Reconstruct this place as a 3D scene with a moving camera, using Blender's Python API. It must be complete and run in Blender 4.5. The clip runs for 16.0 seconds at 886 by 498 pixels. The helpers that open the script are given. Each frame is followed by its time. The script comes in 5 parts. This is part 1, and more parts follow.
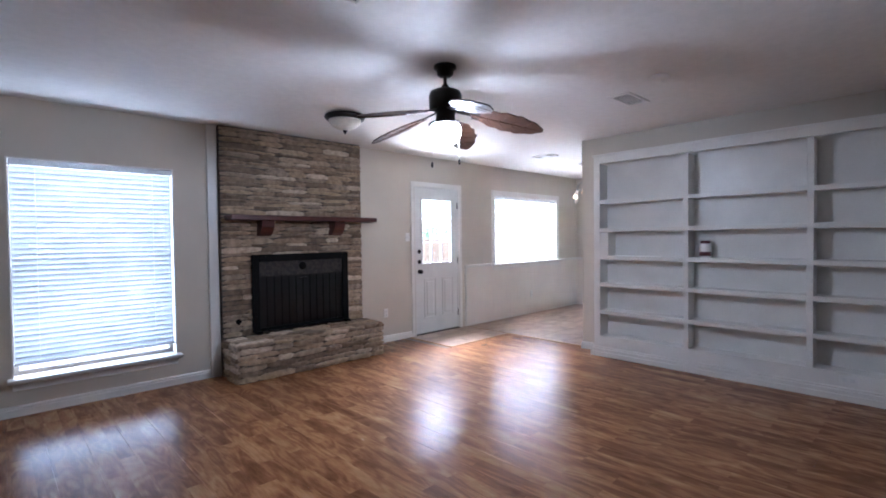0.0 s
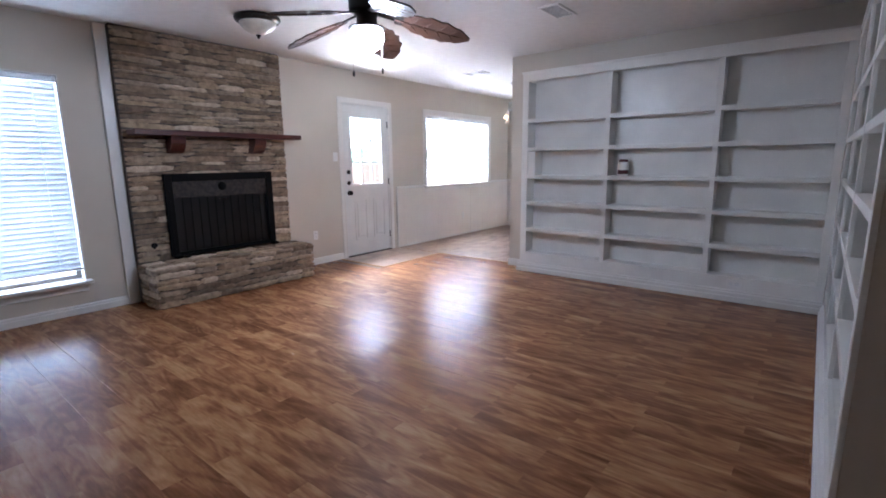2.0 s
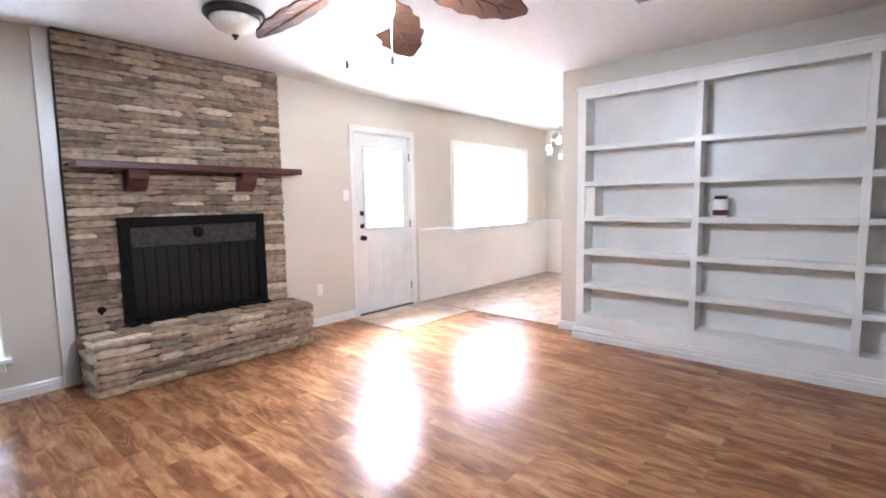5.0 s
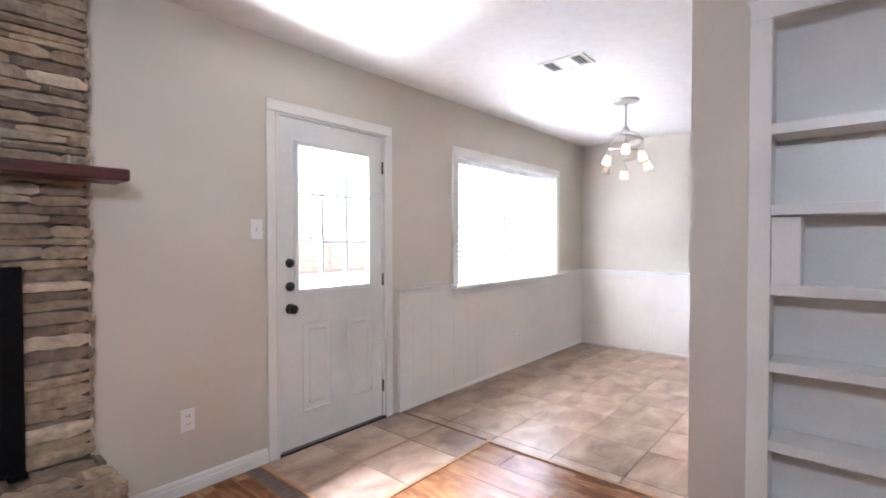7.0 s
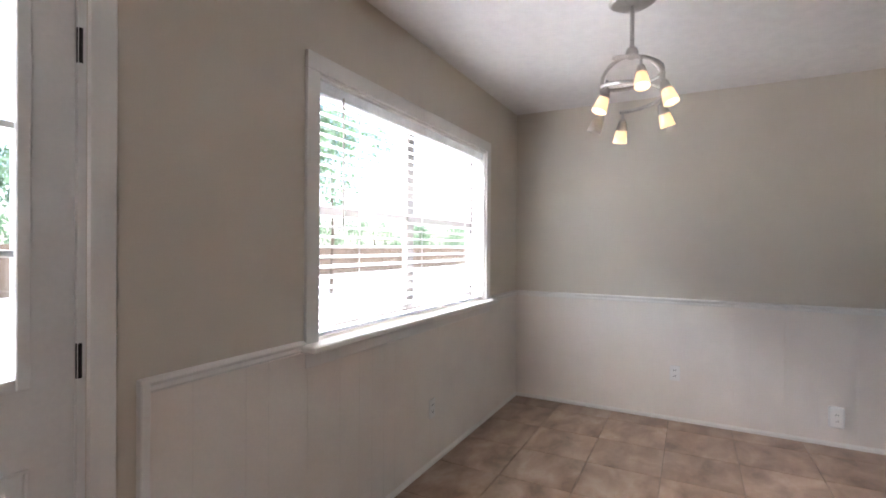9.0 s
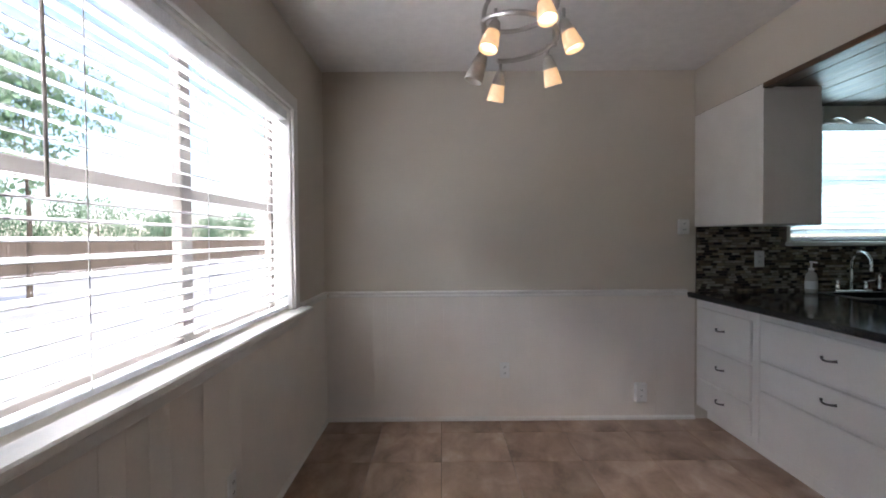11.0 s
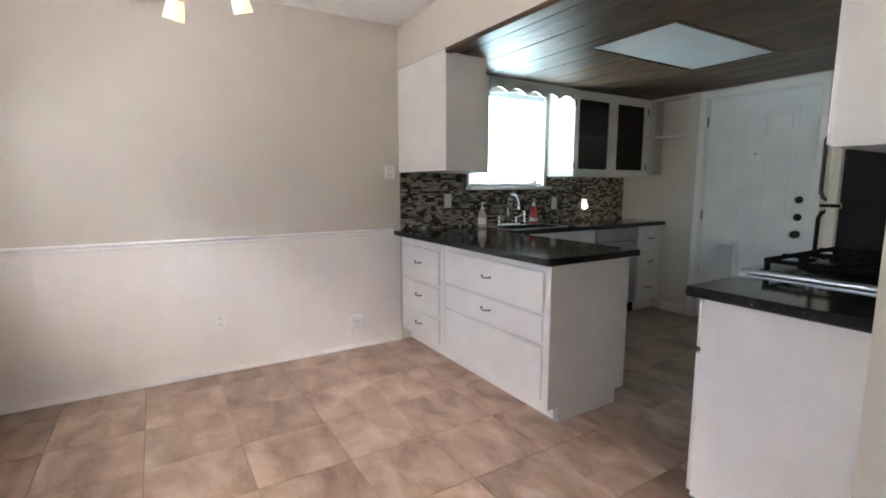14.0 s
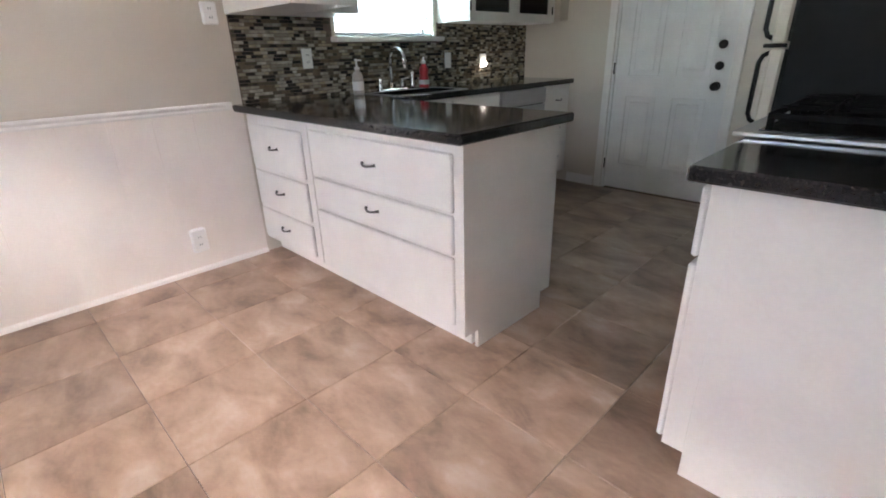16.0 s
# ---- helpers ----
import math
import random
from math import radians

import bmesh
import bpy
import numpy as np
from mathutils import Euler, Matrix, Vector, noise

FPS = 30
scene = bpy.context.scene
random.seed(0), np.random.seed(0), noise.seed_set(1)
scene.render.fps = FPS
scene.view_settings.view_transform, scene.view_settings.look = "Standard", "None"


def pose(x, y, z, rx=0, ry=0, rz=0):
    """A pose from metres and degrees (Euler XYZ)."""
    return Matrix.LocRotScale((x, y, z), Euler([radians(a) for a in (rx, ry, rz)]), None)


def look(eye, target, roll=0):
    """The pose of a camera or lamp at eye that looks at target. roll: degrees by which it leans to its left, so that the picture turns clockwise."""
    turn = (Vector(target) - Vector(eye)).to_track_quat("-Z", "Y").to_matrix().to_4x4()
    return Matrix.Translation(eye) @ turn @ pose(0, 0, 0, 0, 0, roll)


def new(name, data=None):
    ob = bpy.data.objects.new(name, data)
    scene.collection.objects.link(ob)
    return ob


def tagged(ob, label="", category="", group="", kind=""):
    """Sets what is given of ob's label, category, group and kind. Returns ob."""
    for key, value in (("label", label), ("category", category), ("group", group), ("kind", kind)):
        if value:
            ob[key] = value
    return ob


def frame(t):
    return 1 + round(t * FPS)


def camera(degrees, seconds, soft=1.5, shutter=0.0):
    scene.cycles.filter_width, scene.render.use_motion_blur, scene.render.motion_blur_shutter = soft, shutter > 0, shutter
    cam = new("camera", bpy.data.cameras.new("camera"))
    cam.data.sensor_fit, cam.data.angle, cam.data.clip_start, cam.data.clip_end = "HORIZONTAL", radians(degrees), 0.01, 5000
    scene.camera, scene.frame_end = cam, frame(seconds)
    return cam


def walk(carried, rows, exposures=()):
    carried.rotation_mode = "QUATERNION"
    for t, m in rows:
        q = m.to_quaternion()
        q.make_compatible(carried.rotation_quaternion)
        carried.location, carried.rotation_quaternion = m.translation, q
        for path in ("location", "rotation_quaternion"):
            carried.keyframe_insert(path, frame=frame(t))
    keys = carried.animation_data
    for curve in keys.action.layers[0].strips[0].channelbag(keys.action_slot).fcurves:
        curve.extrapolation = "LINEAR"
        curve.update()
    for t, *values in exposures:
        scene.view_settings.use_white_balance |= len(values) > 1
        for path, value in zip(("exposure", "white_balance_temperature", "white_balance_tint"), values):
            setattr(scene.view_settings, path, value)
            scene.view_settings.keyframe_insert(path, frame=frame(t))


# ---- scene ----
cam = camera(86.5, 16.0, 1.8)
PATH = [
    (0, (0.15, -0.104, 1.36), (1.534, 1.339, 1.311), -0.7),
    (0.5, (0.188, -0.167, 1.358), (1.738, 1.097, 1.323), -0.8),
    (1, (0.195, -0.198, 1.367), (1.82, 0.967, 1.325), -0.6),
    (1.5, (0.189, -0.195, 1.341), (1.813, 0.969, 1.281), -0.4),
    (2, (0.183, -0.161, 1.289), (1.722, 1.064, 0.926), -0.6),
    (2.5, (0.195, -0.137, 1.238), (1.65, 1.068, 0.581), -0.9),
    (3, (0.195, -0.112, 1.195), (1.586, 1.049, 0.349), -0.9),
    (3.5, (0.207, -0.083, 1.195), (1.598, 1.067, 0.333), -1.7),
    (4, (0.352, 0.013, 1.201), (1.801, 1.2, 0.5), -2.5),
    (4.5, (0.704, 0.248, 1.276), (2.181, 1.526, 0.846), -0.2),
    (5, (1.063, 0.63, 1.289), (2.55, 1.951, 1.087), -0.9),
    (5.2, (1.222, 0.77, 1.293), (2.748, 2.048, 1.095), -1.8),
    (7.3, (3.151, 2.513, 1.315), (4.687, 3.794, 1.314), 0.4),
    (7.6, (3.408, 2.722, 1.334), (5.029, 3.893, 1.329), -1.3),
    (7.9, (3.66, 2.897, 1.295), (5.342, 3.979, 1.294), -1.0),
    (8, (3.761, 2.969, 1.295), (5.451, 4.038, 1.335), -0.3),
    (8.2, (3.947, 3.083, 1.314), (5.637, 4.152, 1.325), -0.2),
    (10.3, (5.171, 3.915, 1.326), (7.14, 4.263, 1.349), -0.2),
    (10.5, (5.208, 3.961, 1.315), (7.196, 4.181, 1.325), -0.7),
    (11, (5.231, 4.009, 1.311), (7.231, 4.004, 1.266), -0.4),
    (11.5, (5.231, 4.015, 1.304), (7.218, 3.799, 1.234), -0.3),
    (12, (5.215, 3.987, 1.306), (7.161, 3.533, 1.234), 0.3),
    (12.5, (5.193, 3.966, 1.313), (7.073, 3.292, 1.225), 0.1),
    (13, (5.152, 3.913, 1.305), (6.935, 3.011, 1.219), -0.1),
    (13.5, (5.136, 3.903, 1.315), (6.83, 2.846, 1.204), -0.1),
    (14, (5.15, 3.899, 1.284), (6.839, 2.863, 1.014), -0.0),
    (14.5, (5.171, 3.885, 1.204), (6.81, 2.943, 0.551), -0.3),
    (15, (5.225, 3.859, 1.146), (6.767, 2.922, 0.283), -0.1),
    (15.5, (5.478, 3.664, 1.134), (6.957, 2.579, 0.339), -3.1),
    (16, (5.782, 3.388, 1.169), (7.091, 2.089, 0.394), -1.6),
]
EXPOSURES = [(0, 3.11, 5420, 17), (1.5, 3.11, 5420, 17), (2.5, 3.36, 5530, 16), (3.5, 4.09, 5780, 16), (4.5, 4.36, 5780, 15), (5, 4.26, 5780, 15), (7.5, 3.07, 5900, 16), (8.2, 2.7, 6100, 16), (10.3, 1.48, 6300, 17), (11, 1.37, 6300, 17), (12, 1.69, 6500, 17), (13, 2.34, 6600, 17), (14, 2.78, 6500, 18), (15, 2.94, 6550, 19), (16, 3.14, 6600, 20)]
walk(cam, [(t, look(eye, target, roll)) for t, eye, target, roll in PATH], EXPOSURES)
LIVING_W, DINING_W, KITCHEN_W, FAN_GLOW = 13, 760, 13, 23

# ---------- world, sun, window light ----------
world = bpy.data.worlds.new("world")
scene.world = world
world.use_nodes = True
_n = world.node_tree.nodes
_sky = _n.new("ShaderNodeTexSky")
_sky.sky_type, _sky.sun_disc = "NISHITA", False
_sky.sun_elevation, _sky.sun_rotation = radians(58), radians(200)
world.node_tree.links.new(_sky.outputs[0], _n["Background"].inputs[0])
_n["Background"].inputs[1].default_value = 0.15


def lamp(name, kind, m, power, color=(1, 1, 1), size=(1, 1), angle=0.01):
    data = bpy.data.lights.new(name, kind)
    data.energy, data.color = power, color
    if kind == "AREA":
        data.shape, data.size, data.size_y = "RECTANGLE", *size
    if kind == "SUN":
        data.angle = angle
    ob = new(name, data)
    ob.matrix_world = m
    return ob


_el, _az = radians(58), radians(200)
lamp("sun", "SUN", look((0, 0, 30), (-math.sin(_az) * math.cos(_el) * -1 * -1, -math.cos(_az) * math.cos(_el), 30 - math.sin(_el))), 2.2, (1, 0.95, 0.87), angle=radians(0.5))
lamp("window_light_living", "AREA", look((0.82, 5.06, 1.17), (0.82, 0, 0.6)), LIVING_W, (0.76, 0.89, 1), (1.15, 1.7))
lamp("window_light_dining", "AREA", look((6.97, 6.95, 4.05), (6.97, 4.4, 1.0)), DINING_W, (0.97, 0.98, 1), (4.0, 1.4))
# Unseen fill lamp on the patio, added to stand in for sunlit bounce.
lamp("patio_bounce_fill", "AREA", look((6.97, 5.85, -0.03), (6.97, 5.45, 2.0)), DINING_W * 0.45, (1, 0.97, 0.92), (3.6, 1.2))
lamp("window_light_kitchen", "AREA", look((8.8, 1.07, 1.65), (5, 1.07, 1.2)), KITCHEN_W, (0.62, 0.92, 1), (0.85, 0.75))


# ---------- materials ----------
def material(name, color, rough=0.5, metal=0.0, second=None, scale=6.0, fine=90.0, bump=0.02, spread=0.12, stretch=(1, 1, 1), island=False, coat=0.0, piece=0.0, warp=0.0, lo=0.38, hi=0.62):
    """Two scales of noise over a base colour, by real-world place."""
    m = bpy.data.materials.new(name)
    m.use_nodes = True
    t = m.node_tree
    b = t.nodes["Principled BSDF"]
    b.inputs["Roughness"].default_value, b.inputs["Metallic"].default_value = rough, metal
    b.inputs["Coat Weight"].default_value = coat
    geo = t.nodes.new("ShaderNodeNewGeometry")
    mp = t.nodes.new("ShaderNodeMapping")
    mp.inputs["Scale"].default_value = stretch
    t.links.new(geo.outputs["Position"], mp.inputs[0])
    big, small = t.nodes.new("ShaderNodeTexNoise"), t.nodes.new("ShaderNodeTexNoise")
    big.inputs["Scale"].default_value, small.inputs["Scale"].default_value = scale, fine
    big.inputs["Detail"].default_value, big.inputs["Distortion"].default_value = 5, warp
    for x in (big, small):
        t.links.new(mp.outputs[0], x.inputs["Vector"])
    ramp = t.nodes.new("ShaderNodeValToRGB")
    second = second or tuple(c * (1 - 2 * spread) for c in color)
    ramp.color_ramp.elements[0].position, ramp.color_ramp.elements[1].position = lo, hi
    ramp.color_ramp.elements[0].color, ramp.color_ramp.elements[1].color = (*second, 1), (*color, 1)
    mix = t.nodes.new("ShaderNodeMath")
    mix.operation, mix.inputs[1].default_value, mix.inputs[2].default_value = "MULTIPLY_ADD", 0.3, 0.0
    sub = t.nodes.new("ShaderNodeMath")
    sub.operation, sub.inputs[1].default_value = "MULTIPLY_ADD", 0.7
    t.links.new(small.outputs[0], mix.inputs[0])
    t.links.new(big.outputs[0], sub.inputs[0])
    t.links.new(mix.outputs[0], sub.inputs[2])
    t.links.new(sub.outputs[0], ramp.inputs[0])
    out = ramp.outputs[0]
    if island or piece:
        hsv = t.nodes.new("ShaderNodeHueSaturation")
        src = geo.outputs["Random Per Island"] if island else t.nodes.new("ShaderNodeObjectInfo").outputs["Random"]
        mr = t.nodes.new("ShaderNodeMapRange")
        k = piece or 0.35
        mr.inputs["To Min"].default_value, mr.inputs["To Max"].default_value = 1 - k, 1 + k
        t.links.new(src, mr.inputs[0])
        t.links.new(mr.outputs[0], hsv.inputs["Value"])
        t.links.new(out, hsv.inputs["Color"])
        out = hsv.outputs[0]
    t.links.new(out, b.inputs["Base Color"])
    if bump:
        bp = t.nodes.new("ShaderNodeBump")
        bp.inputs["Strength"].default_value, bp.inputs["Distance"].default_value = 1.0, bump * 0.1
        t.links.new(sub.outputs[0], bp.inputs["Height"])
        t.links.new(bp.outputs[0], b.inputs["Normal"])
    return m


def glowing(name, color, strength, base=(0.8, 0.8, 0.8)):
    m = material(name, base, 0.4, bump=0)
    b = m.node_tree.nodes["Principled BSDF"]
    b.inputs["Emission Color"].default_value, b.inputs["Emission Strength"].default_value = (*color, 1), strength
    return m


def laminate():
    m = bpy.data.materials.new("laminate")
    m.use_nodes = True
    t = m.node_tree
    N, L = t.nodes.new, t.links.new
    b = t.nodes["Principled BSDF"]
    geo, sep, com = N("ShaderNodeNewGeometry"), N("ShaderNodeSeparateXYZ"), N("ShaderNodeCombineXYZ")
    L(geo.outputs["Position"], sep.inputs[0])
    L(sep.outputs["Y"], com.inputs[0])
    L(sep.outputs["X"], com.inputs[1])
    strip = N("ShaderNodeTexBrick")
    strip.offset, strip.offset_frequency = 0.37, 2
    for k, v in (("Scale", 1), ("Mortar Size", 0.0), ("Mortar Smooth", 0.0), ("Bias", 0.0), ("Brick Width", 0.68), ("Row Height", 0.099)):
        strip.inputs[k].default_value = v
    strip.inputs["Color1"].default_value, strip.inputs["Color2"].default_value = (0, 0, 0, 1), (1, 1, 1, 1)
    L(com.outputs[0], strip.inputs["Vector"])
    # grain runs along the strip and jumps from strip to strip
    off = N("ShaderNodeVectorMath")
    off.operation = "MULTIPLY_ADD"
    off.inputs[1].default_value = (5, 5, 9)
    L(strip.outputs["Color"], off.inputs[0])
    L(com.outputs[0], off.inputs[2])
    mp = N("ShaderNodeMapping")
    mp.inputs["Scale"].default_value = (1.0, 3.4, 1.0)
    L(off.outputs[0], mp.inputs[0])
    ring, fine, blot = N("ShaderNodeTexNoise"), N("ShaderNodeTexNoise"), N("ShaderNodeTexNoise")
    for n, s, d, w in ((ring, 1.7, 1.5, 0.5), (fine, 17, 6, 0.2), (blot, 2.1, 4, 0.6)):
        n.inputs["Scale"].default_value, n.inputs["Detail"].default_value, n.inputs["Distortion"].default_value = s, d, w
    long = N("ShaderNodeMapping")
    long.inputs["Scale"].default_value = (0.8, 5.0, 1.0)
    L(off.outputs[0], long.inputs[0])
    L(mp.outputs[0], ring.inputs["Vector"])
    L(long.outputs[0], fine.inputs["Vector"])
    L(mp.outputs[0], blot.inputs["Vector"])

    def madd(a, k, c, op="MULTIPLY_ADD"):
        n = N("ShaderNodeMath")
        n.operation = op
        n.inputs[1].default_value = k
        L(a, n.inputs[0])
        if c is None:
            n.inputs[2].default_value = 0
        else:
            L(c, n.inputs[2])
        return n.outputs[0]
    # contour lines of a smooth noise give the cathedral figure
    arch = madd(madd(madd(ring.outputs[0], 46, None), 0, None, "SINE"), 0.5, None)
    v = madd(strip.outputs["Color"], 0.09, None)
    v = madd(arch, 0.10, v)
    v = madd(fine.outputs[0], 0.26, v)
    v = madd(blot.outputs[0], 0.74, v)
    ramp = N("ShaderNodeValToRGB")
    e = ramp.color_ramp.elements
    e[0].position, e[0].color = 0.31, (0.130, 0.051, 0.023, 1)
    e[1].position, e[1].color = 0.80, (0.47, 0.262, 0.124, 1)
    x = e.new(0.48)
    x.color = (0.215, 0.091, 0.040, 1)
    x = e.new(0.61)
    x.color = (0.325, 0.157, 0.070, 1)
    L(v, ramp.inputs[0])
    L(ramp.outputs[0], b.inputs["Base Color"])
    rr = N("ShaderNodeMapRange")
    rr.inputs["To Min"].default_value, rr.inputs["To Max"].default_value = 0.22, 0.29
    L(blot.outputs[0], rr.inputs[0])
    L(rr.outputs[0], b.inputs["Roughness"])
    bp = N("ShaderNodeBump")
    b.inputs["Specular IOR Level"].default_value = 0.17
    bp.inputs["Strength"].default_value, bp.inputs["Distance"].default_value = 0.12, 0.0005
    L(fine.outputs[0], bp.inputs["Height"])
    L(bp.outputs[0], b.inputs["Normal"])
    return m


def stone_tile():
    """Cloudy stone-look glaze, its pattern shifted from tile to tile."""
    m = bpy.data.materials.new("taupe_stone_tile")
    m.use_nodes = True
    t = m.node_tree
    N, L = t.nodes.new, t.links.new
    b = t.nodes["Principled BSDF"]
    geo, info, off = N("ShaderNodeNewGeometry"), N("ShaderNodeObjectInfo"), N("ShaderNodeVectorMath")
    off.operation = "MULTIPLY_ADD"
    off.inputs[1].default_value = (37, 23, 11)
    L(info.outputs["Random"], off.inputs[0])
    L(geo.outputs["Position"], off.inputs[2])
    mp = N("ShaderNodeMapping")
    mp.inputs["Rotation"].default_value = (0, 0, 0.5)
    mp.inputs["Scale"].default_value = (1.0, 1.7, 1.0)
    L(off.outputs[0], mp.inputs[0])
    cloud, fine = N("ShaderNodeTexNoise"), N("ShaderNodeTexNoise")
    for n, s, d, w in ((cloud, 3.6, 9, 0.45), (fine, 26, 6, 0.6)):
        n.inputs["Scale"].default_value, n.inputs["Detail"].default_value, n.inputs["Distortion"].default_value = s, d, w
        L(mp.outputs[0], n.inputs["Vector"])
    both = N("ShaderNodeMath")
    both.operation, both.inputs[1].default_value = "MULTIPLY_ADD", 0.18
    L(fine.outputs[0], both.inputs[0])
    L(cloud.outputs[0], both.inputs[2])
    ramp = N("ShaderNodeValToRGB")
    e = ramp.color_ramp.elements
    e[0].position, e[0].color = 0.38, (0.168, 0.113, 0.080, 1)
    e[1].position, e[1].color = 0.84, (0.47, 0.37, 0.30, 1)
    for p, c in ((0.52, (0.284, 0.190, 0.134, 1)), (0.66, (0.378, 0.262, 0.188, 1))):
        e.new(p).color = c
    L(both.outputs[0], ramp.inputs[0])
    hsv, mr = N("ShaderNodeHueSaturation"), N("ShaderNodeMapRange")
    mr.inputs["To Min"].default_value, mr.inputs["To Max"].default_value = 0.90, 1.10
    L(info.outputs["Random"], mr.inputs[0])
    L(mr.outputs[0], hsv.inputs["Value"])
    L(ramp.outputs[0], hsv.inputs["Color"])
    L(hsv.outputs[0], b.inputs["Base Color"])
    rr = N("ShaderNodeMapRange")
    rr.inputs["To Min"].default_value, rr.inputs["To Max"].default_value = 0.26, 0.42
    L(fine.outputs[0], rr.inputs[0])
    L(rr.outputs[0], b.inputs["Roughness"])
    bp = N("ShaderNodeBump")
    bp.inputs["Strength"].default_value, bp.inputs["Distance"].default_value = 0.6, 0.0012
    L(both.outputs[0], bp.inputs["Height"])
    L(bp.outputs[0], b.inputs["Normal"])
    return m


def clear_glass(name, tint=(1, 1, 1), rough=0.0):
    m = bpy.data.materials.new(name)
    m.use_nodes = True
    t = m.node_tree
    t.nodes.remove(t.nodes["Principled BSDF"])
    tr, gl, mx = (t.nodes.new("ShaderNode" + k) for k in ("BsdfTransparent", "BsdfGlossy", "MixShader"))
    tr.inputs[0].default_value = (*tint, 1)
    gl.inputs["Roughness"].default_value = rough
    mx.inputs[0].default_value = 0.05
    t.links.new(tr.outputs[0], mx.inputs[1])
    t.links.new(gl.outputs[0], mx.inputs[2])
    t.links.new(mx.outputs[0], t.nodes["Material Output"].inputs[0])
    return m


def thin_plastic(name, color, share):
    """White plastic slats that let part of the daylight through."""
    m = material(name, color, 0.45, bump=0)
    t = m.node_tree
    tr, mx = t.nodes.new("ShaderNodeBsdfTranslucent"), t.nodes.new("ShaderNodeMixShader")
    tr.inputs[0].default_value = (*color, 1)
    mx.inputs[0].default_value = share
    t.links.new(t.nodes["Principled BSDF"].outputs[0], mx.inputs[1])
    t.links.new(tr.outputs[0], mx.inputs[2])
    t.links.new(mx.outputs[0], t.nodes["Material Output"].inputs[0])
    return m


def ramped(name, stops, rough, per_island=True, bump=0.0):
    """One of several colours for each piece."""
    m = bpy.data.materials.new(name)
    m.use_nodes = True
    t = m.node_tree
    b = t.nodes["Principled BSDF"]
    b.inputs["Roughness"].default_value = rough
    src = t.nodes.new("ShaderNodeNewGeometry").outputs["Random Per Island"] if per_island else t.nodes.new("ShaderNodeObjectInfo").outputs["Random"]
    ramp = t.nodes.new("ShaderNodeValToRGB")
    ramp.color_ramp.interpolation = "CONSTANT"
    e = ramp.color_ramp.elements
    for n, c in enumerate(stops):
        p = n / len(stops)
        x = e[n] if n < 2 else e.new(p)
        x.position, x.color = p, (*c, 1)
    t.links.new(src, ramp.inputs[0])
    out = ramp.outputs[0]
    geo, noi, mx = t.nodes.new("ShaderNodeNewGeometry"), t.nodes.new("ShaderNodeTexNoise"), t.nodes.new("ShaderNodeMix")
    noi.inputs["Scale"].default_value, noi.inputs["Detail"].default_value = 22, 6
    t.links.new(geo.outputs["Position"], noi.inputs["Vector"])
    mx.data_type, mx.blend_type = "RGBA", "OVERLAY"
    mx.inputs[0].default_value = 0.75
    t.links.new(out, mx.inputs[6])
    t.links.new(noi.outputs[0], mx.inputs[7])
    t.links.new(mx.outputs[2], b.inputs["Base Color"])
    if bump:
        bp = t.nodes.new("ShaderNodeBump")
        bp.inputs["Strength"].default_value, bp.inputs["Distance"].default_value = 1, bump
        t.links.new(noi.outputs[0], bp.inputs["Height"])
        t.links.new(bp.outputs[0], b.inputs["Normal"])
    return m


WALL = material("greige_wall_paint", (0.63, 0.575, 0.49), 0.55, spread=0.03, scale=2.0, fine=160, bump=0.012)
CEIL = material("white_ceiling_texture", (0.78, 0.76, 0.73), 0.75, spread=0.03, scale=14, fine=70, bump=0.025)
WAINS = material("cream_panel_paint", (0.82, 0.765, 0.70), 0.45, spread=0.03, scale=3, bump=0.008)
TRIM = material("white_trim_paint", (0.80, 0.78, 0.74), 0.35, spread=0.03, scale=5, bump=0.006)
SHELF = material("white_shelf_paint", (0.83, 0.815, 0.775), 0.32, spread=0.04, scale=4, bump=0.01)
CAB = material("white_cabinet_paint", (0.82, 0.80, 0.755), 0.35, spread=0.03, scale=5, bump=0.006)
DOORP = material("white_door_paint", (0.76, 0.76, 0.74), 0.4, spread=0.04, scale=5, bump=0.008)
LAM = laminate()
TILE = stone_tile()
GROUT = material("dark_grout", (0.17, 0.12, 0.09), 0.9, spread=0.15, scale=20)
STONE = ramped("stacked_ledge_stone", ((0.37, 0.28, 0.19), (0.26, 0.188, 0.125), (0.54, 0.43, 0.31), (0.31, 0.24, 0.172), (0.195, 0.138, 0.092), (0.39, 0.285, 0.182), (0.30, 0.215, 0.14)), 0.8, False, 0.008)
MORTAR = material("grey_mortar", (0.12, 0.10, 0.08), 0.95, spread=0.2, scale=15, bump=0.1)
MANTEL = material("red_mahogany_wood", (0.105, 0.024, 0.016), 0.42, second=(0.045, 0.011, 0.008), scale=4, fine=40, stretch=(1, 12, 12), bump=0.01)
IRON = material("black_iron", (0.008, 0.0075, 0.0075), 0.7, metal=0.0, scale=30, bump=0.01)
IRON.node_tree.nodes["Principled BSDF"].inputs["Specular IOR Level"].default_value = 0.1
SOOT = material("sooty_firebox", (0.012, 0.011, 0.010), 0.95, scale=8, bump=0.03)
MESH = clear_glass("dark_wire_mesh", (0.10, 0.10, 0.10), 0.35)
BRONZE = material("oil_rubbed_bronze", (0.02, 0.016, 0.014), 0.35, metal=0.6, scale=20, bump=0.004)
BLADE = material("carved_walnut_blade", (0.06, 0.025, 0.013), 0.45, second=(0.032, 0.013, 0.007), scale=9, fine=70, stretch=(1, 1, 1), bump=0.03)
NICKEL = material("brushed_nickel", (0.55, 0.53, 0.50), 0.3, metal=1.0, scale=40, bump=0.002, spread=0.05)
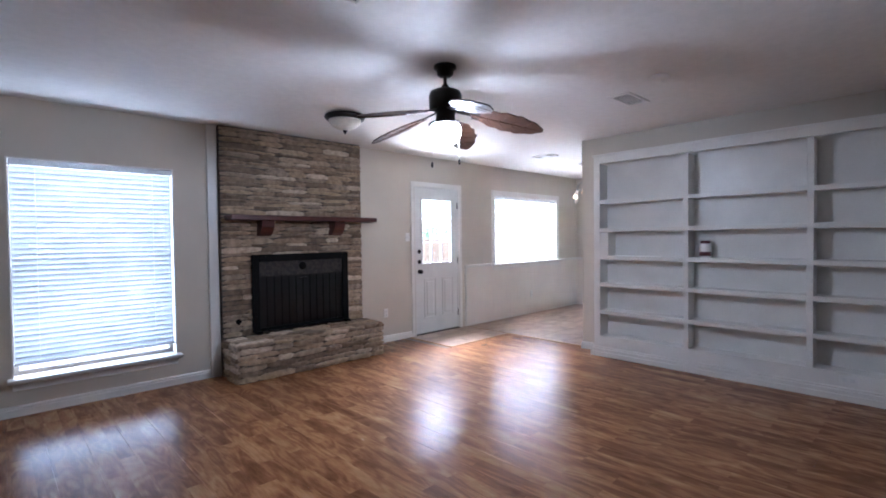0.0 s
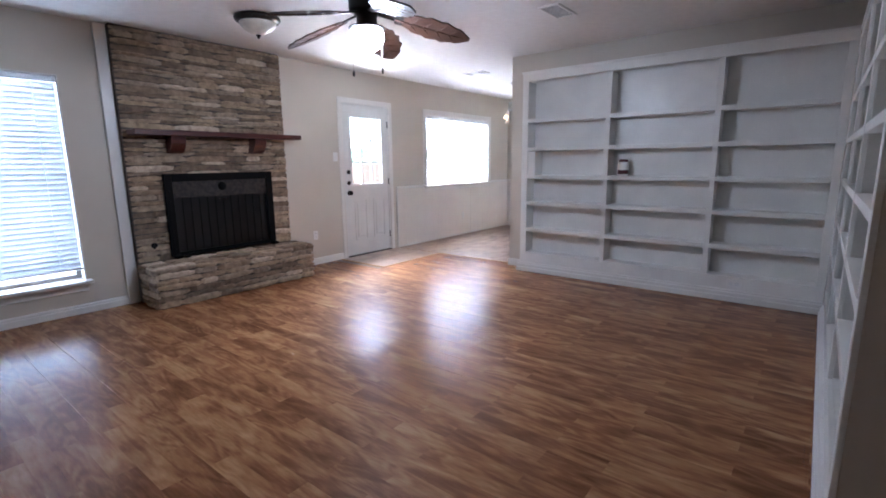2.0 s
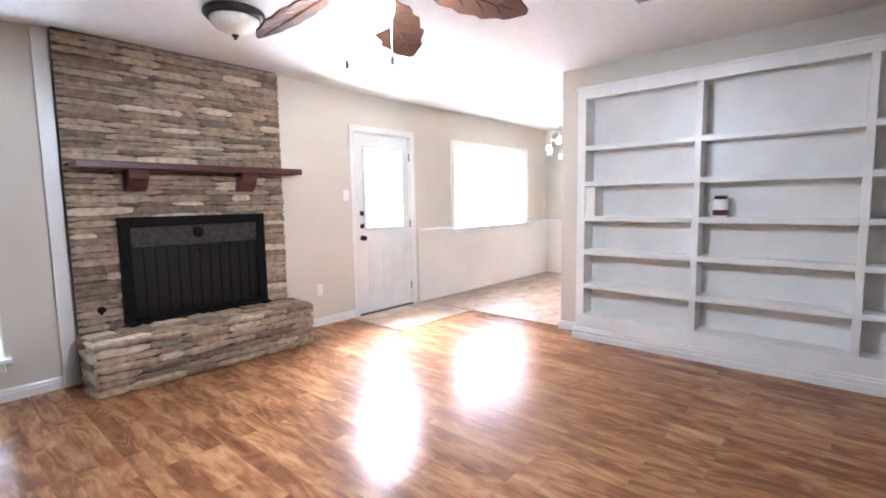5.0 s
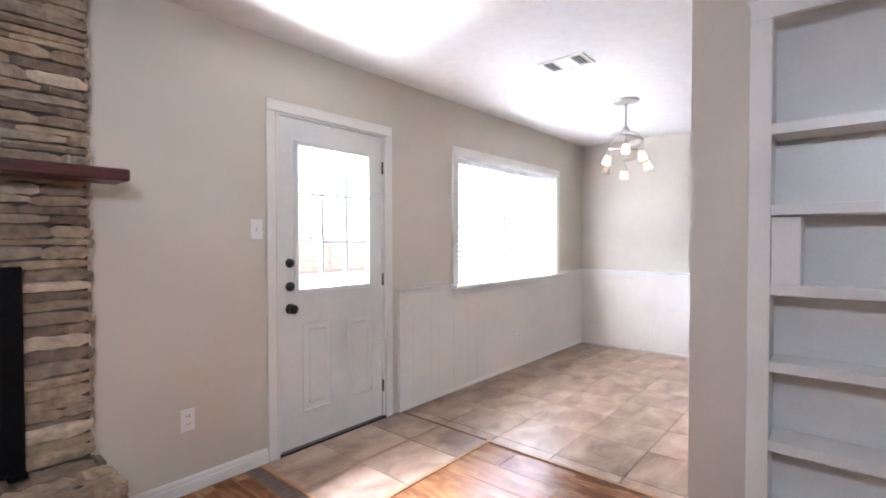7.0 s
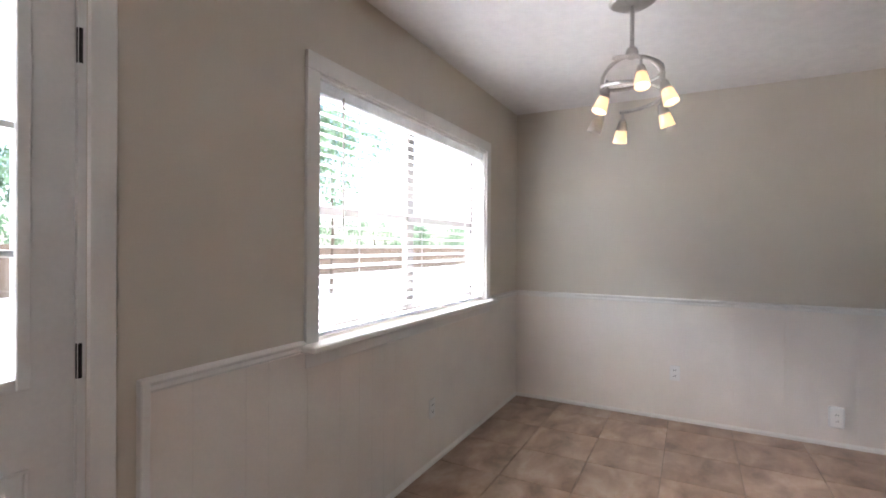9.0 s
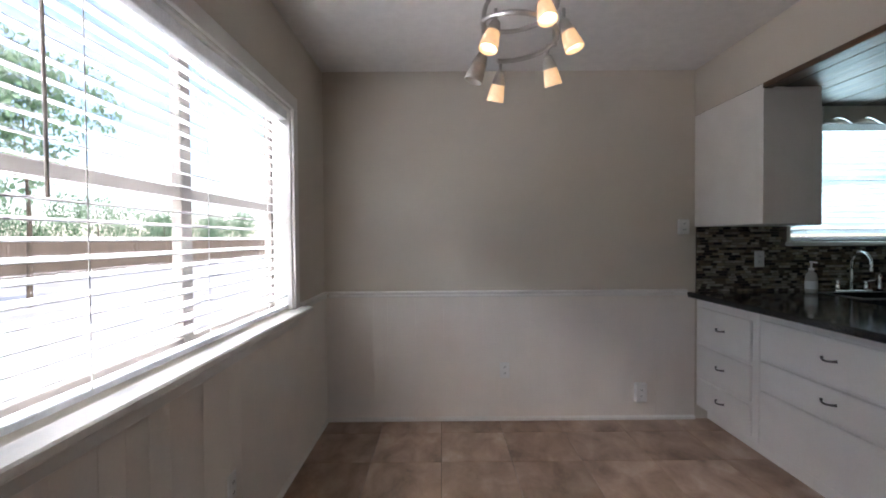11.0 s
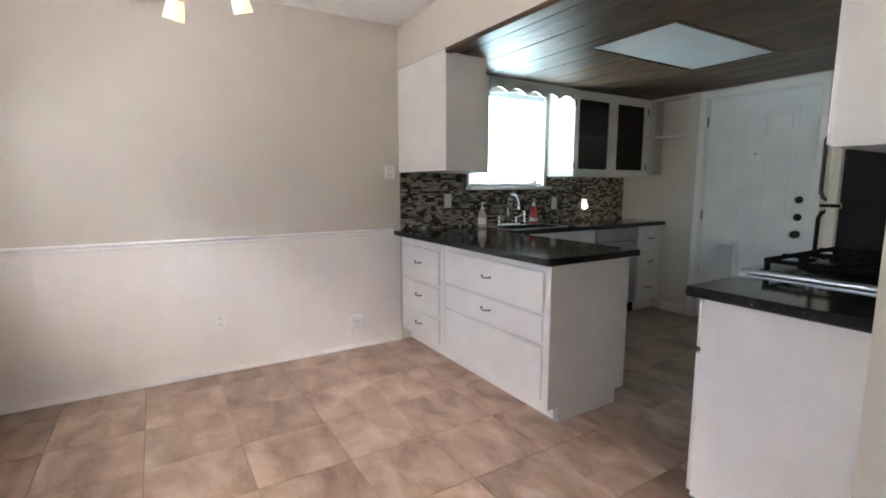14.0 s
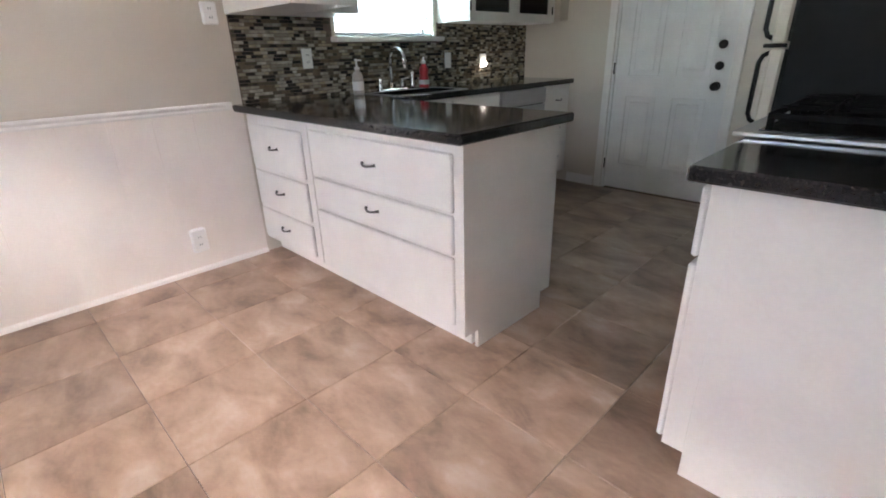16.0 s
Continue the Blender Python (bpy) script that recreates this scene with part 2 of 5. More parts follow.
CHROME = material("polished_chrome", (0.8, 0.8, 0.8), 0.08, metal=1.0, bump=0, spread=0.02)
STEEL = material("stainless_steel", (0.5, 0.5, 0.5), 0.32, metal=1.0, bump=0.002, spread=0.05, stretch=(1, 1, 30))
GRANITE = material("black_granite", (0.030, 0.028, 0.030), 0.09, second=(0.008, 0.008, 0.009), scale=120, fine=420, bump=0)
PLASTIC = material("white_plastic", (0.82, 0.81, 0.78), 0.4, bump=0, spread=0.02)
# Near-black: painted shade of vent and socket openings, also gasket rubber.
DARKSLOT = material("slot_shade_and_gasket", (0.02, 0.02, 0.02), 0.8, bump=0)
BLACKENAMEL = material("black_enamel", (0.012, 0.012, 0.013), 0.18, bump=0.004, scale=12)
WOODCEIL = material("dark_stained_ceiling_board", (0.14, 0.080, 0.043), 0.42, second=(0.05, 0.028, 0.016), scale=5, fine=60, stretch=(1, 14, 14), bump=0.02, island=True)
WOODCEIL.node_tree.nodes["Principled BSDF"].inputs["Specular IOR Level"].default_value = 0.4
BLIND = thin_plastic("white_blind_slat", (0.84, 0.85, 0.86), 0.16)
BLINDSHUT = thin_plastic("dense_white_blind_slat", (0.80, 0.82, 0.84), 0.24)
GLASS = clear_glass("window_glass")
DARKGLASS = clear_glass("smoked_cabinet_glass", (0.30, 0.27, 0.26), 0.05)
GLOBE = glowing("lit_fan_globe", (0.86, 0.93, 1), FAN_GLOW)
SHADE = glowing("lit_amber_glass_shade", (1, 0.60, 0.26), 0.3, (0.85, 0.75, 0.6))
BULB = glowing("lit_bulb", (1, 0.82, 0.55), 12)
SHADEOFF = material("unlit_frosted_shade", (0.5, 0.46, 0.40), 0.3, bump=0)
DOMEGLASS = material("frosted_alabaster_glass", (0.72, 0.66, 0.55), 0.3, spread=0.12, scale=12, bump=0)
PANEL = material("prismatic_diffuser", (0.72, 0.74, 0.74), 0.35, bump=0.02, fine=260, spread=0.04)
RED = material("red_plastic", (0.45, 0.02, 0.025), 0.35, bump=0)
FRIDGE = material("black_textured_enamel", (0.012, 0.012, 0.013), 0.45, bump=0.01, fine=300, scale=8)
FRIDGE.node_tree.nodes["Principled BSDF"].inputs["Specular IOR Level"].default_value = 0.15
HOOD = material("tarnished_bronze_band", (0.035, 0.026, 0.020), 0.7, second=(0.012, 0.010, 0.009), scale=26, fine=90, bump=0.06, lo=0.44, hi=0.56)
PEWTER = material("dark_pewter", (0.16, 0.15, 0.14), 0.32, metal=0.9, bump=0.002, scale=30)
# Darkened colour paints the frames' silhouette shade against the bright glass.
FRAMEP = material("backlit_shade_window_frame", (0.17, 0.155, 0.14), 0.5, bump=0.004, scale=6, spread=0.04)
CREAM = material("cream_enamel", (0.72, 0.66, 0.56), 0.35, bump=0.004, scale=5, spread=0.03)
CAPRED = material("maroon_plastic", (0.09, 0.015, 0.018), 0.4, bump=0)
SINKM = material("dark_composite_sink", (0.02, 0.02, 0.02), 0.35, bump=0.004)
OAK = material("oak_threshold", (0.42, 0.22, 0.10), 0.4, second=(0.30, 0.15, 0.065), scale=6, stretch=(8, 8, 1), bump=0.01)
CONCRETE = material("patio_concrete", (0.50, 0.48, 0.45), 0.85, spread=0.1, scale=1.5, bump=0.03)
GRASS = material("lawn", (0.09, 0.13, 0.04), 0.9, second=(0.05, 0.08, 0.02), scale=1.2, fine=20, bump=0.2)
FENCE = material("cedar_fence_board", (0.20, 0.145, 0.10), 0.8, scale=3, fine=40, stretch=(10, 10, 1), piece=0.18, bump=0.03)
LEAF = material("green_leaves", (0.19, 0.31, 0.17), 0.55, second=(0.11, 0.20, 0.09), scale=2, bump=0, island=True)
BARK = material("bark", (0.12, 0.09, 0.06), 0.9, scale=10, bump=0.2)
MOSAIC = ramped("glass_and_stone_mosaic", ((0.05, 0.042, 0.034), (0.34, 0.285, 0.20), (0.10, 0.085, 0.062), (0.24, 0.21, 0.165), (0.03, 0.028, 0.026), (0.15, 0.115, 0.078), (0.31, 0.28, 0.225), (0.42, 0.38, 0.31)), 0.16)
BASKET = material("blush_woven_basket", (0.52, 0.36, 0.29), 0.8, scale=30, fine=120, bump=0.05)

# ---------- builders ----------
ORG = {}


def thing(name, at, label, category, group="", kind=""):
    ob = new(name)
    ob.location = at
    ob.empty_display_size = 0.1
    ORG[ob.name] = Vector(at)
    return tagged(ob, label, category, group, kind)


def part(name, bm, mat, parent=None, label="", smooth=False, kind=""):
    """Links a bmesh, given in world places, as one mesh under a thing or a part."""
    vs = bm.verts[:]
    lo = Vector([min(v.co[k] for v in vs) for k in range(3)])
    hi = Vector([max(v.co[k] for v in vs) for k in range(3)])
    c = (lo + hi) / 2
    if parent is None:
        c.z = lo.z
    for v in vs:
        v.co -= c
    me = bpy.data.meshes.new(name)
    bm.to_mesh(me)
    bm.free()
    me.materials.append(mat)
    if smooth:
        me.shade_smooth()
    ob = new(name, me)
    ORG[ob.name] = c.copy()
    if parent is not None:
        ob.parent = parent
        ob.location = c - ORG[parent.name]
    else:
        ob.location = c
    return tagged(ob, label, kind=kind)


def boxes(*spans, bevel=0.0):
    """A bmesh of boxes, each given by two corners."""
    bm = bmesh.new()
    for a, b in spans:
        lo, hi = [min(p, q) for p, q in zip(a, b)], [max(p, q) for p, q in zip(a, b)]
        m = Matrix.Translation([(p + q) / 2 for p, q in zip(lo, hi)]) @ Matrix.Diagonal([q - p for p, q in zip(lo, hi)] + [1])
        bmesh.ops.create_cube(bm, size=1, matrix=m)
    if bevel:
        bmesh.ops.bevel(bm, geom=bm.edges[:], offset=bevel, segments=1, affect="EDGES")
    return bm


def tube(points, radius, sides=10, bm=None):
    bm = bm or bmesh.new()
    pts = [Vector(p) for p in points]
    rings = []
    for k, p in enumerate(pts):
        d = (pts[min(k + 1, len(pts) - 1)] - pts[max(k - 1, 0)]).normalized()
        side = d.orthogonal().normalized() if k == 0 else (side - d * side.dot(d)).normalized()
        up = d.cross(side)
        r = radius[k] if isinstance(radius, (list, tuple)) else radius
        rings.append([bm.verts.new(p + (side * math.cos(a) + up * math.sin(a)) * r) for a in (2 * math.pi * j / sides for j in range(sides))])
    for a, b in zip(rings, rings[1:]):
        for j in range(sides):
            bm.faces.new((a[j], a[(j + 1) % sides], b[(j + 1) % sides], b[j]))
    bm.faces.new(rings[0][::-1])
    bm.faces.new(rings[-1])
    bmesh.ops.recalc_face_normals(bm, faces=bm.faces[:])
    return bm


def lathe(at, profile, sides=28, axis=(0, 0, 1), bm=None):
    """Turns (radius, height) pairs round an axis through a place."""
    bm = bm or bmesh.new()
    turn = Vector((0, 0, 1)).rotation_difference(Vector(axis)).to_matrix()
    at = Vector(at)
    rings = []
    for r, z in profile:
        rings.append([bm.verts.new(at + turn @ Vector((max(r, 0.0004) * math.cos(a), max(r, 0.0004) * math.sin(a), z))) for a in (2 * math.pi * j / sides for j in range(sides))])
    for a, b in zip(rings, rings[1:]):
        for j in range(sides):
            bm.faces.new((a[j], a[(j + 1) % sides], b[(j + 1) % sides], b[j]))
    bm.faces.new(rings[0][::-1])
    bm.faces.new(rings[-1])
    bmesh.ops.recalc_face_normals(bm, faces=bm.faces[:])
    return bm


def prism(outline, lo, hi, axis):
    """An outline of (u, v) pairs drawn out along an axis from lo to hi."""
    bm = bmesh.new()
    place = {"x": lambda u, v, w: (w, u, v), "y": lambda u, v, w: (u, w, v), "z": lambda u, v, w: (u, v, w)}[axis]
    a = [bm.verts.new(place(u, v, lo)) for u, v in outline]
    b = [bm.verts.new(place(u, v, hi)) for u, v in outline]
    bm.faces.new(a)
    bm.faces.new(b[::-1])
    for k in range(len(a)):
        j = (k + 1) % len(a)
        bm.faces.new((a[k], a[j], b[j], b[k]))
    bmesh.ops.recalc_face_normals(bm, faces=bm.faces[:])
    return bm


def wall(name, axis, face, back, lo, hi, top, holes, mat, label):
    """A wall between two planes of one axis, with (u0, u1, z0, z1) openings through it."""
    us = sorted({lo, hi, *[h[0] for h in holes], *[h[1] for h in holes]})
    spans = []
    for a, b in zip(us, us[1:]):
        cuts = sorted((h[2], h[3]) for h in holes if h[0] <= a and h[1] >= b)
        z = 0.0
        for c, d in [*cuts, (top, top)]:
            if c > z + 1e-4:
                spans.append(((a, face, z), (b, back, c)) if axis == "y" else ((face, a, z), (back, b, c)))
            z = max(z, d)
    return tagged(part(name, boxes(*spans), mat), label, "wall", kind="structure")


def fixed(name, bm, mat, label, category, smooth=False):
    return tagged(part(name, bm, mat, None, smooth=smooth), label, category, kind="structure")


# ---------- the large structure ----------
NW, EW, SW, TOP, KTOP = 4.85, 8.6, -0.56, 2.495, 2.149
XW, YS = -1.6, -2.6
floor = fixed("floor", boxes(((XW, YS, -0.12), (2.2, NW + 0.15, -0.008)), ((2.2, SW - 0.15, -0.12), (EW + 0.15, NW + 0.15, -0.008))), GROUT, "dark sub-floor and grout under boards and tiles", "floor")
wall_north = wall("wall_north", "y", NW, NW + 0.15, XW - 0.15, EW + 0.15, TOP, [(0.24, 1.40, 0.30, 2.03), (4.36, 5.22, 0.0, 2.07), (6.07, 7.88, 0.92, 2.04), (2.10, 3.16, 0.38, 1.15)], WALL, "greige painted wall with two windows and a garden door")
wall_east = wall("wall_east", "x", EW, EW + 0.15, SW - 0.15, NW, TOP, [(0.62, 1.52, 1.27, 2.125)], WALL, "greige painted end wall of dining nook and kitchen")
wall_west = wall("wall_west", "x", XW - 0.15, XW, YS, NW, TOP, [], WALL, "plain greige painted living room wall")
wall_south = wall("wall_south", "y", YS - 0.15, YS, XW - 0.15, 2.2, TOP, [], WALL, "plain greige painted living room wall")
wall_return = wall("wall_return", "x", 2.045, 2.2, YS, SW - 0.001, TOP, [], WALL, "greige painted return wall beside the bookcase")
wall_back = wall("wall_back", "y", SW - 0.15, SW, 2.2, EW, TOP, [(6.83, 7.71, 0.0, 2.07), (7.885, 8.245, 1.385, 2.13)], WALL, "off-white painted kitchen wall with a door and a niche")
wall_middle = wall("wall_middle", "x", 5.30, 5.44, SW, 2.83, TOP, [], WALL, "greige painted wall between living room and kitchen")
ceiling = fixed("ceiling", boxes(((XW - 0.15, YS - 0.15, TOP), (EW + 0.15, NW + 0.15, TOP + 0.15))), CEIL, "white textured ceiling", "ceiling")
soffit = fixed("soffit", boxes(((5.44, SW, KTOP + 0.02), (EW, 2.2, TOP - 0.002))), WALL, "greige painted lowered bulkhead above the kitchen", "ceiling")
roof = fixed("roof", boxes(((XW - 0.5, YS - 0.5, TOP + 0.16), (EW + 0.6, NW + 0.75, TOP + 0.26))), CONCRETE, "flat roof slab with overhanging eave", "roof")


def kitchen_ceiling():
    bm = bmesh.new()
    y, n = SW, 0
    while y < 2.2 - 0.02:
        w = min(0.088, 2.2 - y)
        for a, b in ((5.44, 6.755), (6.755, 7.355), (7.355, EW)):
            if a == 6.755 and y + w > 0.33 and y < 1.46:
                continue
            m = Matrix.Translation(((a + b) / 2, y + w / 2, KTOP + 0.010)) @ Matrix.Diagonal((b - a, w - 0.004, 0.02 + 0.004 * ((n * 7) % 3) / 2, 1))
            bmesh.ops.create_cube(bm, size=1, matrix=m)
        y += 0.088
        n += 1
    fixed("kitchen_ceiling", bm, WOODCEIL, "dark stained tongue and groove board kitchen ceiling", "ceiling")


kitchen_ceiling()
fixed("soffit_trim", boxes(((5.44, 2.155, KTOP - 0.012), (7.884, 2.206, KTOP + 0.020)), bevel=0.003), WOODCEIL, "thin dark wood edge strip under the bulkhead", "trim")


def skirting(name, axis, face, out, lo, hi, h=0.085):
    """A baseboard with a stepped and rounded top."""
    s = [(0, 0), (out, 0), (out, h * 0.62), (out * 0.72, h * 0.68), (out * 0.72, h * 0.84), (out * 0.3, h), (0, h)]
    if axis == "y":
        bm = prism([(face + u, v) for u, v in s], lo, hi, "x")
    else:
        bm = prism([(face + u, v) for u, v in s], lo, hi, "y")
    return fixed(name, bm, TRIM, "white painted moulded baseboard", "baseboard")


skirting("baseboard_north", "y", NW, -0.016, XW, 1.69)
skirting("baseboard_north", "y", NW, -0.016, 3.46, 4.29)
skirting("baseboard_middle", "x", 5.30, -0.016, 2.625, 2.83)
skirting("baseboard_end", "y", 2.83, 0.016, 5.286, 5.44)
skirting("baseboard_back", "y", SW, 0.014, 7.79, 8.06)
skirting("baseboard_return", "x", 2.045, -0.016, YS, -0.6)
fixed("wall_trim", boxes(((1.69, NW - 0.03, 0), (1.785, NW, TOP)), bevel=0.004), TRIM, "white painted upright trim board beside the fireplace", "trim")


# wainscot: vertical boards, a two-step chair rail and a thin base strip
def wainscot():
    rng = random.Random(4)
    wn = thing("wainscot", (6.9, NW, 0), "cream painted grooved panelling below a chair rail", "panelling", kind="structure")
    we = thing("wainscot", (EW, 3.5, 0), "cream painted grooved panelling below a chair rail", "panelling", kind="structure")
    x = 5.37
    while x < EW - 0.01:
        w = min(rng.choice((0.1, 0.14, 0.2, 0.2)), EW - x)
        top = 0.895 if (x + w <= 5.99 or x >= 7.95) else 0.889
        part("board", boxes(((x, NW - 0.012, 0.02), (x + w, NW, top)), bevel=0.0009), WAINS, wn)
        x += w
    y = 2.2
    while y < NW - 0.013:
        w = min(rng.choice((0.1, 0.14, 0.2, 0.2)), NW - 0.012 - y)
        part("board", boxes(((EW - 0.012, y, 0.02), (EW, y + w, 0.895)), bevel=0.0009), WAINS, we)
        y += w

    def rail(o, axis, face, lo, hi):
        s = [(0, 0.892), (-0.016, 0.892), (-0.020, 0.900), (-0.016, 0.912), (-0.024, 0.917), (-0.030, 0.926), (-0.024, 0.934), (0, 0.936)]
        part("chair_rail", prism([(face + u, v) for u, v in s], lo, hi, "x" if axis == "y" else "y"), TRIM, o)
        b = [(0, 0), (-0.024, 0), (-0.024, 0.018), (-0.014, 0.03), (0, 0.03)]
        return b
    for lo, hi in ((5.37, 5.985), (7.965, EW)):
        b = rail(wn, "y", NW, lo, hi)
    part("base_strip", prism([(NW + u, v) for u, v in b], 5.37, EW - 0.03, "x"), TRIM, wn)
    rail(we, "x", EW, 2.26, NW - 0.03)
    part("base_strip", prism([(EW + u, v) for u, v in b], 2.2, NW, "y"), TRIM, we)
    part("end_strip", boxes(((5.345, NW - 0.028, 0), (5.372, NW, 0.936)), bevel=0.003), TRIM, wn)


wainscot()


# ---------- windows, blinds and doors ----------
def window(name, axis, face, u0, u1, z0, z1, case, label, mull=True, sill=True, hung=True, apron=True):
    """A window in a wall at a plane; case is the width of its casing, which stands on the room's side."""
    out = 1
    W = thing(name, ((u0 + u1) / 2, face, z0) if axis == "y" else (face, (u0 + u1) / 2, z0), label, "window", kind="structure")

    def B(a, b, d0, d1, c, d, bevel=0.003):
        return boxes(((a, face + d0, c), (b, face + d1, d)), bevel=bevel) if axis == "y" else boxes(((face + d0, a, c), (face + d1, b, d)), bevel=bevel)
    if case:
        part("casing", B(u0 - case, u0, -0.018, 0.0, z0, z1), TRIM, W)
        part("casing", B(u1, u1 + case, -0.018, 0.0, z0, z1), TRIM, W)
        part("casing", B(u0 - case, u1 + case, -0.018, 0.0, z1, z1 + case), TRIM, W)
    for a, b in ((u0, u0 + 0.012), (u1 - 0.012, u1)):
        part("jamb", B(a, b, 0.0, 0.10, z0, z1, 0.001), TRIM, W)
    part("head", B(u0, u1, 0.0, 0.10, z1 - 0.012, z1, 0.001), TRIM, W)
    if sill:
        part("window_sill", B(u0 - case - 0.03, u1 + case + 0.03, -0.085, 0.10, z0 - 0.030, z0, 0.006), TRIM, W)
        if apron:
            part("apron", B(u0 - case, u1 + case, -0.016, 0.0, z0 - 0.10, z0 - 0.030), TRIM, W)
    f = 0.035
    part("window_frame", B(u0 + 0.012, u1 - 0.012, 0.10, 0.135, z0, z0 + f), FRAMEP, W)
    part("window_frame", B(u0 + 0.012, u1 - 0.012, 0.10, 0.135, z1 - f, z1), FRAMEP, W)
    posts = [(u0 + 0.012, u0 + 0.012 + f), (u1 - 0.012 - f, u1 - 0.012)]
    if mull:
        c = (u0 + u1) / 2
        posts.append((c - 0.036, c + 0.036))
    for a, b in posts:
        part("window_frame", B(a, b, 0.099, 0.136, z0, z1), FRAMEP, W)
    if hung:
        c = (z0 + z1) / 2
        part("meeting_rail", B(u0 + 0.02, u1 - 0.02, 0.104, 0.140, c - 0.022, c + 0.022), FRAMEP, W)
    pane = part("pane", B(u0 + 0.02, u1 - 0.02, 0.118, 0.122, z0 + 0.02, z1 - 0.02, 0), GLASS, W)
    pane.visible_shadow = False
    return W


def blind(axis, face, u0, u1, z0, z1, pitch, tilt, label, at=0.045, wand=None, width=0.05, mat=None):
    """A horizontal blind that hangs in a window's opening."""
    o = thing("window_blind", ((u0 + u1) / 2, face + at, z0) if axis == "y" else (face + at, (u0 + u1) / 2, z0), label, "window blind")

    def P(u, d, z):
        return (u, face + d, z) if axis == "y" else (face + d, u, z)
    part("head_rail", boxes((P(u0, at - 0.03, z1 - 0.05), P(u1, at + 0.03, z1)), bevel=0.003), BLIND, o)
    z = z1 - 0.05 - pitch * 0.7
    slat = None
    ca, sa = math.cos(radians(tilt)), math.sin(radians(tilt))
    while z > z0 + 0.03:
        if slat is None:
            bm = bmesh.new()
            for u in (u0 + 0.004, u1 - 0.004):
                for k in range(5):
                    w = (k / 4 - 0.5) * width
                    h = 0.003 * (1 - (k / 2 - 1) ** 2)
                    bm.verts.new(P(u, at + w * ca - h * sa, z + w * sa + h * ca))
            bm.verts.ensure_lookup_table()
            for k in range(4):
                bm.faces.new((bm.verts[k], bm.verts[k + 1], bm.verts[k + 6], bm.verts[k + 5]))
            ext = bmesh.ops.extrude_face_region(bm, geom=bm.faces[:])
            bmesh.ops.translate(bm, vec=(0, 0, 0.0025), verts=[v for v in ext["geom"] if isinstance(v, bmesh.types.BMVert)])
            bmesh.ops.recalc_face_normals(bm, faces=bm.faces[:])
            slat = part("slat", bm, mat or BLIND, o)
            first = z
        else:
            s = new("slat", slat.data)
            s.parent = o
            s.location = slat.location + Vector((0, 0, z - first))
        z -= pitch
    part("bottom_rail", boxes((P(u0, at - 0.025, z0 + 0.004), P(u1, at + 0.025, z0 + 0.022)), bevel=0.003), BLIND, o)
    n = 2 if u1 - u0 < 1.3 else 3
    for k in range(n):
        u = u0 + (u1 - u0) * ((k + 0.5) / n if n > 2 else (0.14, 0.86)[k])
        part("ladder_cord", boxes((P(u - 0.002, at - 0.026, z0 + 0.02), P(u + 0.002, at - 0.0245, z1 - 0.05))), PLASTIC, o)
    if wand:
        part("tilt_wand", tube([P(u0 + wand, at - 0.038, z1 - 0.04), P(u0 + wand, at - 0.042, z1 - 0.62)], 0.0045, 8), SHADEOFF, o)
    return o


window("window_living", "y", NW, 0.24, 1.40, 0.30, 2.03, 0.0, "white framed living room window with drywall reveal", mull=False)
blind("y", NW, 0.256, 1.384, 0.385, 2.015, 0.043, -74, "white horizontal blind tilted nearly shut in living window", at=0.03, width=0.054, mat=BLINDSHUT)
window("window_dining", "y", NW, 6.07, 7.88, 0.92, 2.04, 0.075, "wide white framed double window above a deep sill")
blind("y", NW, 6.085, 7.865, 0.925, 2.025, 0.045, 10, "white horizontal blind with open slats in dining window", wand=0.16)
window("window_kitchen", "x", EW, 0.62, 1.52, 1.27, 2.125, 0.0, "white framed kitchen window over the sink", mull=False, apron=False)
blind("x", EW, 0.635, 1.505, 1.275, 2.11, 0.043, -40, "white horizontal blind half shut in kitchen window")


def casing(o, axis, face, out, u0, u1, top, w=0.068):
    def B(a, b, c, d):
        return boxes(((a, face, c), (b, face + out, d)), bevel=0.004)
    part("casing", B(u0 - w, u0, 0, top), TRIM, o)
    part("casing", B(u1, u1 + w, 0, top), TRIM, o)
    part("casing", B(u0 - w, u1 + w, top, top + w), TRIM, o)
    part("casing_bead", boxes(((u0 - 0.012, face + out, 0), (u0, face + out * 1.35, top)), ((u1, face + out, 0), (u1 + 0.012, face + out * 1.35, top))), TRIM, o)


def raised_panel(o, face, out, u0, u1, z0, z1):
    """A moulded door panel: a sunk groove's rim and a raised field."""
    p = part("panel", boxes(((u0, face, z0), (u1, face + out * 0.35, z1)), bevel=0.003), DOORP, o)
    bm = boxes(((u0 + 0.028, face, z0 + 0.028), (u1 - 0.028, face + out, z1 - 0.028)))
    near = [v for v in bm.verts if abs(v.co.y - face - out) < 1e-5]
    c = Vector(((u0 + u1) / 2, 0, (z0 + z1) / 2))
    for v in near:
        v.co.x += 0.016 if v.co.x < c.x else -0.016
        v.co.z += 0.016 if v.co.z < c.z else -0.016
    part("panel_field", bm, DOORP, p)
    rim = 0.008
    for a, b in (((u0 - rim, z0 - rim), (u1 + rim, z0)), ((u0 - rim, z1), (u1 + rim, z1 + rim)), ((u0 - rim, z0), (u0, z1)), ((u1, z0), (u1 + rim, z1))):
        part("moulding", boxes(((a[0], face, a[1]), (b[0], face + out * 0.9, b[1])), bevel=0.002), DOORP, p)


